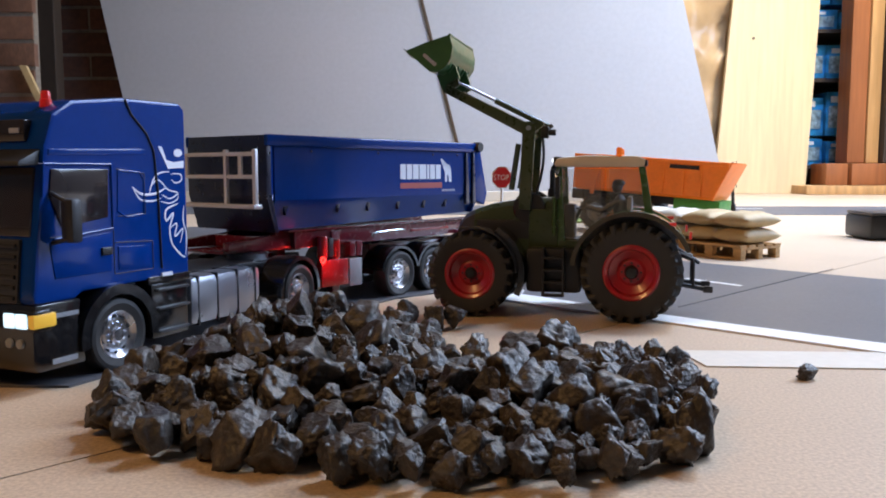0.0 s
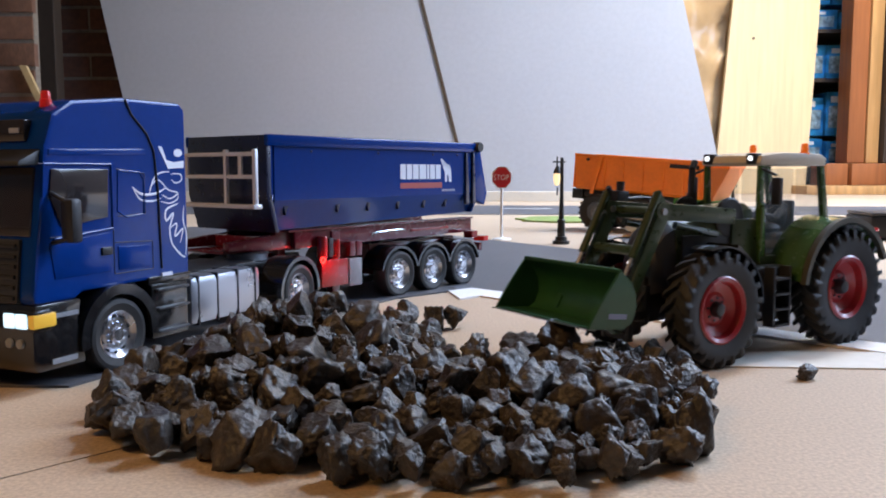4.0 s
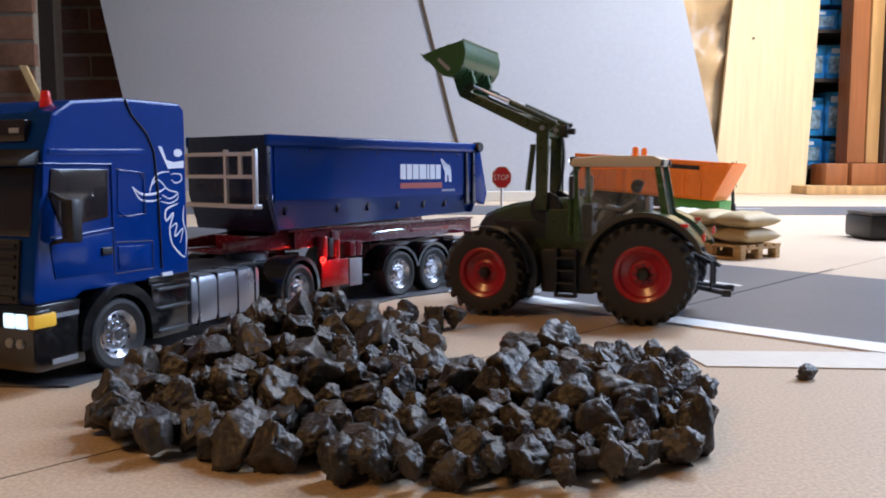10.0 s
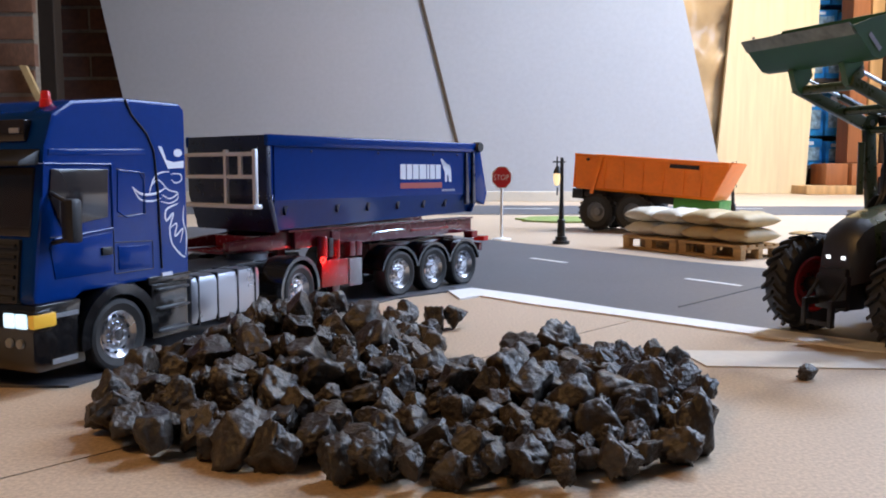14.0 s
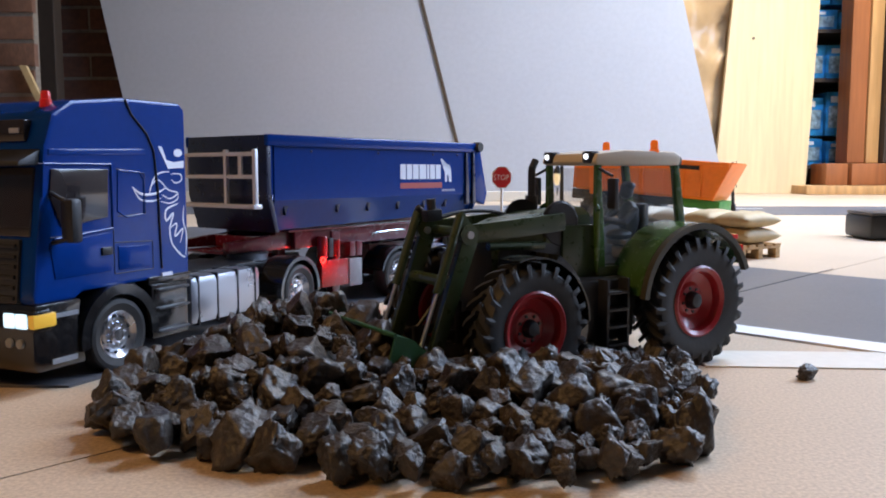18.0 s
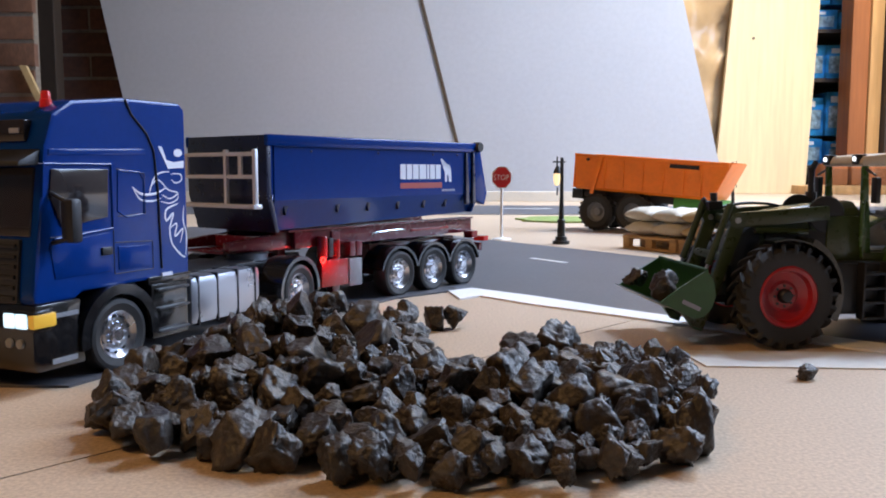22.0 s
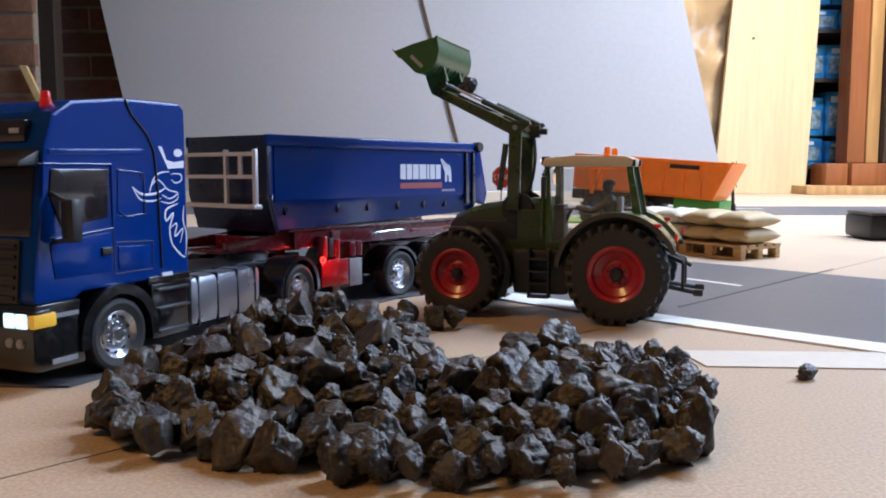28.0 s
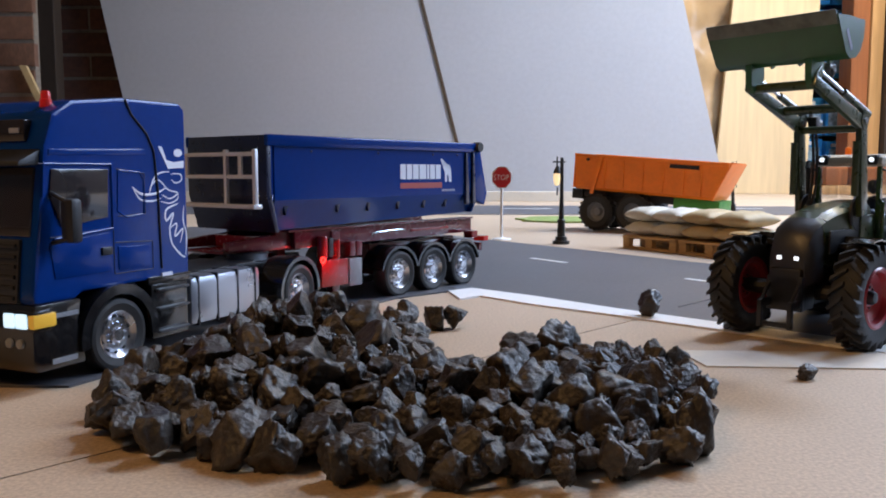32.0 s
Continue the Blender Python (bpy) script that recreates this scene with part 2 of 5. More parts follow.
def part(name, bm, material, parent=None, label="", smooth=True, angle=28):
    me = bpy.data.meshes.new(name)
    if smooth:
        for f in bm.faces:
            f.smooth = True
        lim = math.radians(angle)
        for e in bm.edges:
            if len(e.link_faces) == 2 and e.calc_face_angle(0) > lim:
                e.smooth = False
    bm.to_mesh(me)
    bm.free()
    me.materials.append(M[material] if isinstance(material, str) else material)
    ob = new(name, me)
    if parent is not None:
        ob.parent = parent
    if label:
        tagged(ob, label)
    return ob


def thing(name, m, label, category, group="", kind=""):
    ob = new(name)
    ob.matrix_world = m
    return tagged(ob, label, category, group, kind)


def setting(name, bm, material, label="", smooth=False):
    return tagged(part(name, bm, material, None, "", smooth), label, kind="structure")


def bm_():
    return bmesh.new()


def lettering(name, text, size, m, material, parent, label="", thick=0.00006, stretch=1.0):
    """Raised letters in the built-in font, as a mesh."""
    cu = bpy.data.curves.new(name, "FONT")
    cu.body, cu.size, cu.extrude, cu.align_x = text, size, thick, "LEFT"
    cu.resolution_u = 2
    tmp = bpy.data.objects.new(name, cu)
    scene.collection.objects.link(tmp)
    me = bpy.data.meshes.new_from_object(tmp.evaluated_get(bpy.context.evaluated_depsgraph_get()))
    bpy.data.objects.remove(tmp)
    me.transform(m @ Matrix.Diagonal((stretch, 1, 1, 1)))
    me.materials.clear()
    me.materials.append(M[material])
    ob = new(name, me)
    ob.parent = parent
    return tagged(ob, label)


# ---- the room ----
bm = block(bm_(), -3.2, 2.2, -2.6, 4.2, -0.06, -0.004)
floor = setting("floor", bm, "dark_wood", "chipboard sheets laid on a dark floor")
JX, JY = 0.69, 0.724


def joint_x(y):
    return 0.021 + (y - 0.39) * JX / JY


YC = 0.39 + (1.99 - 0.021) * JY / JX
for outline in ([(-3.0, -2.4), (joint_x(-2.4) - 0.0007, -2.4), (1.99, YC + 0.0007), (1.99, 3.6), (-3.0, 3.6)],
                [(joint_x(-2.4) + 0.0007, -2.4), (1.99, -2.4), (1.99, YC - 0.0007)]):
    part("chipboard_sheet", plate(bm_(), outline, -0.004, 0.0, "z"), "chip", floor, smooth=False)

# printed road sheet with a white border, dashes and the strip of paper beside it
bm = plate(bm_(), [(-0.70, 1.10), (-0.70, 0.345), (-0.155, 0.333), (-0.095, 0.460), (-0.0333, 0.5694), (0.022, 0.6192), (0.0667, 0.5771), (0.1152, 0.5225), (0.1742, 0.4649), (0.2284, 0.4158), (0.62, 0.02), (0.80, 0.22), (0.364, 0.668), (0.243, 0.802), (0.142, 0.95), (0.056, 1.068), (-0.20, 1.45)], 0.0, 0.0010, "z")
road = setting("road", bm, "road", "dark grey printed toy road sheet")
bm = plate(bm_(), [(0.004, 0.6030), (0.022, 0.6192), (0.0667, 0.5771), (0.1152, 0.5225), (0.1742, 0.4649), (0.2284, 0.4158), (0.62, 0.02), (0.605, 0.005), (0.2171, 0.3949), (0.1664, 0.4437), (0.1099, 0.4979), (0.0625, 0.5403), (0.0267, 0.5798), (0.0120, 0.5650)], 0.0, 0.0012, "z")
part("border", bm, "white_line", road, "white border of the road", smooth=False)
for k in (-3, -2, -1, 0, 1, 2):
    c = Vector((0.105 + 0.111 * k, 0.812 - 0.161 * k, 0.0))
    m = Matrix.Translation(c) @ pose(0, 0, 0, 0, 0, -55)
    part("dash", block(bm_(), -0.026, 0.026, -0.0026, 0.0026, 0.0010, 0.00135, 0, m), "white_line", road, smooth=False)
part("fold_line", plate(bm_(), [(joint_x(y) + d, y - d) for y, d in ((0.53, -0.0005), (0.74, -0.0005), (0.74, 0.0005), (0.53, 0.0005))], 0.0010, 0.0013, "z"), "seam_dark", road, "thin dark fold line", smooth=False)
bm = plate(bm_(), [(0.117, 0.402), (0.121, 0.369), (0.75, 0.330), (0.75, 0.372)], 0.0, 0.0007, "z")
setting("paper_strip", bm, "paper", "white paper strip lying on the chipboard")
bm = plate(bm_(), [(-0.9, 1.72), (1.5, 1.66), (1.9, 2.02), (-0.9, 2.20)], 0.0, 0.0010, "z")
far_road = setting("far_road", bm, "road", "grey printed toy road sheet at the back")
for k in range(5):
    part("dash", block(bm_(), -0.06 + 0.5 * k - 0.3, 0.06 + 0.5 * k - 0.3, 1.945, 1.955, 0.0010, 0.00135), "white_line", far_road, smooth=False)
bm = plate(bm_(), [(math.cos(a * 0.2618) * 0.075 + 0.215 + 0.01 * math.sin(a * 2.1), math.sin(a * 0.2618) * 0.085 + 1.50) for a in range(24)], 0.0, 0.003, "z")
setting("grass_patch", bm, "moss", "flocked green grass patch on the floor")
bm = block(bm_(), -0.9, 0.83, 2.44, 2.458, 0.0, 0.030, 0.002)
setting("white_plank", bm, "paper", "white painted plank on edge at the back of the layout")

# two grey boards with slanted edges, a batten over their joint
bm = plate(bm_(), [(-1.105, 0.0), (0.095, 0.0), (0.095 - 0.253 * 2.1, 2.1), (-1.105 - 0.20 * 2.1, 2.1)], 3.05, 3.07)
setting("board_1", bm, "board", "large smooth light grey board leaning at the back")
bm = plate(bm_(), [(0.099, 0.0), (1.053, 0.0), (1.053 - 0.252 * 2.1, 2.1), (0.099 - 0.253 * 2.1, 2.1)], 3.052, 3.072)
setting("board_2", bm, "board", "large smooth light grey board leaning at the back")
bm = plate(bm_(), [(0.093, 0.02), (0.102, 0.02), (0.102 - 0.253 * 2.0, 2.02), (0.093 - 0.253 * 2.0, 2.02)], 3.0420, 3.0498, bevel=0.002)
tagged(part("batten", bm, "batten"), "thin dark brown wooden batten leaning on the grey boards", "batten")

# walls, ceiling and the window
bm = block(bm_(), -3.2, 2.2, 4.0, 4.2, 0.0, 2.5)
setting("wall_north", bm, "plaster", "plastered back wall")
bm = block(bm_(), -3.2, 2.2, -2.6, -2.4, 0.0, 2.5)
setting("wall_south", bm, "plaster", "plastered wall")
bm = block(bm_(), -3.2, -3.0, -2.4, 4.0, 0.0, 2.5)
setting("wall_west", bm, "plaster", "plastered wall")
bm = bm_()
block(bm, 2.0, 2.2, -2.4, 0.6, 0.0, 2.5)
block(bm, 2.0, 2.2, 1.9, 4.0, 0.0, 2.5)
block(bm, 2.0, 2.2, 0.6, 1.9, 0.0, 0.5)
block(bm, 2.0, 2.2, 0.6, 1.9, 1.8, 2.5)
setting("wall_east", bm, "plaster", "plastered wall with a window opening")
bm = bm_()
block(bm, -3.2, 0.83, -2.6, 4.2, 2.5, 2.6)
block(bm, 1.67, 2.2, -2.6, 4.2, 2.5, 2.6)
# unseen shaft sides, added to keep the skylight off the left of the layout
block(bm, 0.79, 0.83, 1.44, 2.36, 2.6, 3.4)
block(bm, 1.67, 1.71, 1.44, 2.36, 2.6, 3.4)
block(bm, 0.83, 1.67, 1.44, 1.48, 2.6, 3.4)
block(bm, 0.83, 1.67, 2.32, 2.36, 2.6, 3.4)
block(bm, 0.83, 1.67, -2.6, 1.48, 2.5, 2.6)
block(bm, 0.83, 1.67, 2.32, 4.2, 2.5, 2.6)
setting("ceiling", bm, "plaster", "plastered ceiling with a roof window opening and an added unseen light shaft")
bm = bm_()
for y0, y1, z0, z1 in ((0.6, 0.66, 0.5, 1.8), (1.84, 1.9, 0.5, 1.8), (0.66, 1.84, 0.5, 0.56), (0.66, 1.84, 1.74, 1.8), (1.22, 1.28, 0.56, 1.74)):
    block(bm, 2.06, 2.12, y0, y1, z0, z1, 0.004)
setting("window_1", bm, "paper", "white window frame")

# brick walls at the left end


def brick_wall(name, x0, x1, y, z1, course, length, material, label):
    base = setting(name, block(bm_(), x0, x1 - 0.004, y, y + 0.03, 0.0, z1), "mortar", label)
    b = block(bm_(), -length / 2 + 0.005, length / 2 - 0.005, -0.006, 0.02, -course / 2 + 0.006, course / 2 - 0.006, 0.003)
    proto = part("brick", b, material, base)
    rng = random.Random(len(name))
    rows = int(z1 / course)
    first = True
    for i in range(rows):
        x, odd = x1, i % 2
        while x > x0 + 0.02:
            w = length * (0.5 if odd else 1.0)
            odd = 0
            ob = proto if first else new("brick", proto.data)
            first = False
            ob.parent = base
            ob.location = (x - w / 2, y - 0.001 + rng.uniform(-0.002, 0.002), (i + 0.5) * course)
            ob.scale = (w / length, 1, 1)
            x -= w
    return base


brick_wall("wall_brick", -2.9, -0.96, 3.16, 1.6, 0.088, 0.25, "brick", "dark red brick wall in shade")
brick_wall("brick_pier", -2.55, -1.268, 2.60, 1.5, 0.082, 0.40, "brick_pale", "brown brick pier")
# dark strip put in for the shade of the gap between pier and wall
bm = block(bm_(), -1.47, -1.375, 2.96, 3.02, 0.0, 2.4, 0.004)
setting("dark_post", bm, "dark_wood", "dark strip standing for the shaded gap between the brick walls")
tagged(part("white_slat", plate(bm_(), [(-1.13, 0.0), (-1.105, 0.0), (-1.288, 0.415), (-1.308, 0.415)], 2.57, 2.585), "sack_tan"), "thin white slat leaning on the brick pier", "slat")

# pine board, wrapped packing, shelf with cartons and brown post at the right
bm = plate(bm_(), [(1.085, 0.0), (1.455, 0.0), (1.534, 2.0), (1.232, 2.0)], 3.30, 3.322, bevel=0.002)
pine = setting("pine_board", bm, "pine", "pale knotty pine board standing upright")
rng = random.Random(5)
for k in range(4):
    p = (rng.uniform(1.22, 1.44), 3.299, rng.uniform(0.1, 1.2))
    bm = lathe(bm_(), [(0.001, -0.0008), (rng.uniform(0.003, 0.005), -0.0004), (0.006, 0.001)], 10, "y", p)
    part("knot", bm, "batten", pine)
bm = bm_()
nx, nz = 14, 40
grid = [[bm.verts.new((0.80 + 0.44 * i / nx, 3.36 + 0.05 * noise.noise(Vector((i * 0.5, j * 0.35, 3))) + 0.025 * noise.noise(Vector((i * 1.3, j * 0.9, 7))), 1.7 * j / nz)) for i in range(nx + 1)] for j in range(nz + 1)]
for j in range(nz):
    for i in range(nx):
        bm.faces.new((grid[j][i], grid[j][i + 1], grid[j + 1][i + 1], grid[j + 1][i]))
foil = part("packing_foil", bm, "foil", angle=25)
sol = foil.modifiers.new("thick", "SOLIDIFY")
sol.thickness = 0.004
tagged(foil, "crumpled glossy brown packing foil hanging behind the boards", "foil")
bm = bm_()
for z in (0.0, 0.36, 0.56, 0.80, 1.06):
    block(bm, 1.50, 1.83, 3.46, 3.76, z + 0.10, z + 0.115)
block(bm, 1.50, 1.83, 3.74, 3.76, 0.0, 1.6)
block(bm, 1.49, 1.50, 3.46, 3.76, 0.0, 1.6)
tagged(part("shelf", bm, "dark_wood"), "dark shelf filled with blue toy cartons", "shelf")
rng = random.Random(8)
for z0, hgt in ((0.116, 0.12), (0.24, 0.19), (0.476, 0.155), (0.676, 0.09), (0.786, 0.10), (0.916, 0.20)):
    x = 1.51
    while x < 1.76:
        w = rng.uniform(0.10, 0.15)
        c = thing("toy_carton", pose(x + w / 2, 3.56 + rng.uniform(0, 0.02), z0, 0, 0, rng.uniform(-4, 4)), "blue printed toy carton on the shelf", "carton", "toy cartons")
        hh = hgt * rng.uniform(0.8, 0.98)
        part("carton", block(bm_(), -w / 2 + 0.002, w / 2 - 0.002, -0.06, 0.06, 0, hh, 0.002), "blue_box", c)
        part("picture", block(bm_(), -w * 0.38, w * 0.38, -0.0625, -0.0605, hh * 0.18, hh * 0.68), "box_art", c, "printed picture panel")
        part("title_bar", block(bm_(), -w * 0.30, w * 0.15, -0.0625, -0.0605, hh * 0.76, hh * 0.90), "white", c, "pale title bar")
        x += w
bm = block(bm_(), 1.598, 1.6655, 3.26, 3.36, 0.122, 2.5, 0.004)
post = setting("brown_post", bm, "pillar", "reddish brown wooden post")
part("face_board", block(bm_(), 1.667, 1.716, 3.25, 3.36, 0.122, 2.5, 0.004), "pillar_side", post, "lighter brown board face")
# plain dark block filling the dark area right of the post
bm = block(bm_(), 1.720, 1.90, 3.22, 3.36, 0.122, 2.5, 0.004)
setting("dark_upright", bm, "dark_wood", "plain dark block beside the brown post")
bm = bm_()
block(bm, 1.50, 1.585, 3.22, 3.36, 0.035, 0.12, 0.004)
block(bm, 1.59, 1.80, 3.20, 3.38, 0.035, 0.12, 0.004)
block(bm, 1.81, 1.98, 3.22, 3.36, 0.035, 0.10, 0.004)
tagged(part("wood_block", bm, "pillar"), "brown wooden blocks at the foot of the post", "wood block")
bm = block(bm_(), 1.40, 1.99, 3.16, 3.40, 0.0, 0.034, 0.003)
tagged(part("wooden_threshold", bm, "pillar_side"), "yellow wooden threshold on the floor", "threshold")
case = thing("black_case", pose(0.630, 1.09, 0.001, 0, 0, -6), "low black plastic case lying on the floor", "case")
part("body", block(bm_(), -0.075, 0.075, -0.045, 0.045, 0.0, 0.031, 0.006), "black", case)
part("lid", block(bm_(), -0.073, 0.073, -0.043, 0.043, 0.0312, 0.035, 0.0015), "grille", case)


# ---- wheels ----
def truck_wheel(name, parent, x, y, r, width, side):
    w = r * 0.62
    bm = lathe(bm_(), [(w, -width / 2 * 0.8), (r * 0.86, -width / 2), (r * 0.965, -width / 2 * 0.92), (r, -width / 2 * 0.72), (r, width / 2 * 0.72), (r * 0.965, width / 2 * 0.92), (r * 0.86, width / 2), (w, width / 2 * 0.8)], 36, closed=True)
    tyre = part(name, bm, "rubber", parent)
    tyre.location = (x, y, r)
    s = side
    bm = lathe(bm_(), [(0.0005, s * width * 0.44), (r * 0.17, s * width * 0.44), (r * 0.19, s * width * 0.30), (r * 0.30, s * width * 0.26), (r * 0.42, s * width * 0.30), (r * 0.50, s * width * 0.16), (r * 0.57, s * width * 0.30), (r * 0.64, s * width * 0.44), (r * 0.66, s * width * 0.40), (r * 0.6, -s * width * 0.4), (0.0005, -s * width * 0.4)], 30)
    rim = part("rim", bm, "chrome", tyre, "shiny chrome rim")
    bm = bm_()
    for i in range(10):
        a = i * math.pi / 5
        c, q = math.cos(a), math.sin(a)
        rod(bm, (c * r * 0.30, s * width * 0.2, q * r * 0.30), (c * r * 0.30, s * width * 0.36, q * r * 0.30), r * 0.045, 6)
    part("wheel_nuts", bm, "chrome", tyre)
    bm = bm_()
    for i in range(10):
        a = (i + 0.5) * math.pi / 5
        c, q = math.cos(a), math.sin(a)
        rod(bm, (c * r * 0.50, s * width * 0.14, q * r * 0.50), (c * r * 0.50, s * width * 0.235, q * r * 0.50), r * 0.055, 8)
    part("vent_holes", bm, "black", tyre, "dark vent holes")
    return tyre


# ---- the blue truck ----
truck = thing("tractor_truck", pose(-0.123, 0.513, 0.0, 0, 0, 246.9), "shiny dark blue toy truck cab with white side emblem, lights on", "truck")
bm = plate(bm_(), [(0.099, 0.0385), (0.099, 0.1195), (0.103, 0.1225), (0.140, 0.1222), (0.168, 0.1190), (0.178, 0.113), (0.1825, 0.100), (0.184, 0.091), (0.1885, 0.058), (0.1905, 0.040), (0.1905, 0.036), (0.170, 0.036), (0.166, 0.0385), (0.128, 0.0385)], -0.038, 0.038, bevel=0.0020)
cab = part("cab", bm, "blue", truck)
cab.modifiers.new("even_normals", "WEIGHTED_NORMAL").keep_sharp = True
for s in (-1, 1):
    y0, y1 = (0.0375, 0.0387) if s > 0 else (-0.0387, -0.0375)
    part("side_window", plate(bm_(), [(0.1500, 0.0905), (0.1800, 0.0905), (0.1815, 0.080), (0.176, 0.0665), (0.151, 0.0695)], y0, y1, bevel=0.0004), "tinted", truck, "dark tinted side window")
    bm = bm_()
    for a, b in (((0.1478, 0.0925), (0.1478, 0.044)), ((0.1478, 0.0925), (0.186, 0.0925)), ((0.148, 0.0645), (0.182, 0.0625)), ((0.1475, 0.044), (0.124, 0.044)), ((0.124, 0.044), (0.124, 0.057)), ((0.124, 0.057), (0.147, 0.058)), ((0.128, 0.070), (0.128, 0.0885)), ((0.128, 0.0885), (0.145, 0.0905)), ((0.128, 0.070), (0.145, 0.0695))):
        rod(bm, (a[0], s * 0.0380, a[1]), (b[0], s * 0.0380, b[1]), 0.00026, 6)
    part("door_seams", bm, "seam", truck)
    bm = bm_()
    pts = [(0.1385, 0.1215), (0.135, 0.115), (0.126, 0.107), (0.1215, 0.099), (0.1195, 0.080), (0.1185, 0.0435)]
    for a, b in zip(pts, pts[1:]):
        wa, wb = (0.0383 * (1 - max(p[1] - 0.094, 0) * 0.0) for p in (a, b))
        rod(bm, (a[0], s * wa, a[1]), (b[0], s * wb, b[1]), 0.00045, 6)
    part("deflector_gap", bm, "black", truck)
    part("door_handle", block(bm_(), 0.1495, 0.1555, s * 0.0385 - 0.0008, s * 0.0385 + 0.0008, 0.0530, 0.0565, 0.0006), "black", truck)
    bm = bm_()
    rod(bm, (0.181, s * 0.036, 0.082), (0.179, s * 0.0455, 0.077), 0.0009)
    rod(bm, (0.181, s * 0.036, 0.060), (0.179, s * 0.0455, 0.062), 0.0009)
    block(bm, 0.1745, 0.1800, s * 0.0455 - 0.0034, s * 0.0455 + 0.0034, 0.0605, 0.0785, 0.0016)
    part("mirror", bm, "black", truck)
    # raised door panel, rear window surround and roof shoulder
    part("door_panel", plate(bm_(), [(0.1495, 0.0455), (0.1800, 0.0455), (0.1822, 0.0600), (0.1495, 0.0630)], *sorted((s * 0.0378, s * 0.0384)), bevel=0.0003), "blue", truck)
    part("locker_lid", plate(bm_(), [(0.1260, 0.0455), (0.1455, 0.0455), (0.1455, 0.0562), (0.1260, 0.0552)], *sorted((s * 0.0378, s * 0.0384)), bevel=0.0003), "blue", truck)
    bm = bm_()
    for a, b in (((0.1480, 0.0645), (0.1480, 0.0925)), ((0.1480, 0.0925), (0.1835, 0.0925)), ((0.1835, 0.0925), (0.1845, 0.0790)), ((0.1480, 0.0645), (0.1800, 0.0618))):
        rod(bm, (a[0], s * 0.0381, a[1]), (b[0], s * 0.0381, b[1]), 0.0006, 8)
    part("window_surround", bm, "blue", truck)
    bm = bm_()
    pts = [(0.1290, 0.0700), (0.1285, 0.0860), (0.1310, 0.0890), (0.1440, 0.0900), (0.1450, 0.0720), (0.1400, 0.0690), (0.1290, 0.0700)]
    for a, b in zip(pts, pts[1:]):
        rod(bm, (a[0], s * 0.0380, a[1]), (b[0], s * 0.0380, b[1]), 0.0004, 8)
    part("bunk_panel_frame", bm, "blue", truck)
    part("roof_shoulder", plate(bm_(), [(0.1265, 0.0972), (0.1810, 0.0960), (0.1806, 0.0985), (0.1280, 0.0998)], *sorted((s * 0.0376, s * 0.0384)), bevel=0.0003), "blue", truck)
    part("skirt", plate(bm_(), [(0.0995, 0.0362), (0.1280, 0.0362), (0.1280, 0.0400), (0.0995, 0.0400)], *sorted((s * 0.0300, s * 0.0388)), bevel=0.0006), "gloss_black", truck, "black lower cab skirt")
    # emblem of curved white strokes and shapes on the side panel
    bm = bm_()

    def at(u, v):
        return (0.1355 - 0.0355 * u, s * 0.0379, 0.1035 - 0.0570 * v)

    for width, pts in ((1.3, [(0.0, 0.37), (0.16, 0.43), (0.40, 0.43), (0.61, 0.385)]), (1.0, [(0.0, 0.37), (0.13, 0.47), (0.34, 0.49), (0.51, 0.47)]),
                       (1.0, [(0.70, 0.25), (0.50, 0.26), (0.37, 0.32), (0.30, 0.43)]), (0.8, [(0.68, 0.27), (0.89, 0.27), (0.92, 0.32), (0.80, 0.345), (0.71, 0.31)]),
                       (0.8, [(0.30, 0.43), (0.34, 0.36), (0.48, 0.32), (0.65, 0.40), (0.84, 0.43), (0.68, 0.475), (0.50, 0.43)]), (0.8, [(0.47, 0.49), (0.68, 0.515), (0.83, 0.48), (0.84, 0.43)]),
                       (1.2, [(0.84, 0.52), (0.60, 0.57), (0.60, 0.66), (0.74, 0.60), (0.66, 0.73), (0.70, 0.86), (0.86, 0.96), (0.96, 0.99)]), (1.0, [(0.66, 0.73), (0.80, 0.69), (0.76, 0.80), (0.92, 0.74), (0.86, 0.86)]),
                       (1.0, [(0.96, 0.54), (0.93, 0.66), (0.99, 0.80), (0.96, 0.99)]), (0.8, [(0.88, 0.40), (0.98, 0.45)])):
        n = len(pts)
        tube(bm, [at(*p) for p in pts], [0.00052 * width * (0.45 if k in (0, n - 1) else 1.0) for k in range(n)], 0.5)
    side = (min(s * 0.0377, s * 0.0382), max(s * 0.0377, s * 0.0382))
    plate(bm, [(at(*p)[0], at(*p)[2]) for p in ((0.48, 0.04), (0.55, 0.04), (0.63, 0.15), (0.78, 0.17), (0.97, 0.155), (0.97, 0.215), (0.66, 0.225))], *side)
    plate(bm, [(at(0.86 + 0.085 * math.cos(a * 0.6283), 0.09)[0], at(0.86, 0.09 + 0.034 * math.sin(a * 0.6283))[2]) for a in range(10)], *side)
    part("side_emblem", bm, "white", truck, "white printed emblem of curved strokes")
    part("sill_plate", block(bm_(), 0.112, 0.119, s * 0.0385 - 0.0004, s * 0.0385 + 0.0004, 0.0395, 0.0412), "white", truck)
    # lower skirt, steps and arches
    bm = plate(bm_(), [(0.100, 0.010), (0.125, 0.010), (0.125, 0.036), (0.100, 0.036)], min(s * 0.026, s * 0.0375), max(s * 0.026, s * 0.0375), bevel=0.001)
    part("step_box", bm, "gloss_black", truck)
    for z in (0.0125, 0.0235, 0.0325):
        part("step", block(bm_(), 0.101, 0.1225, s * 0.0385 - 0.0015, s * 0.0385 + 0.0012, z, z + 0.0014, 0.0005), "grille", truck)
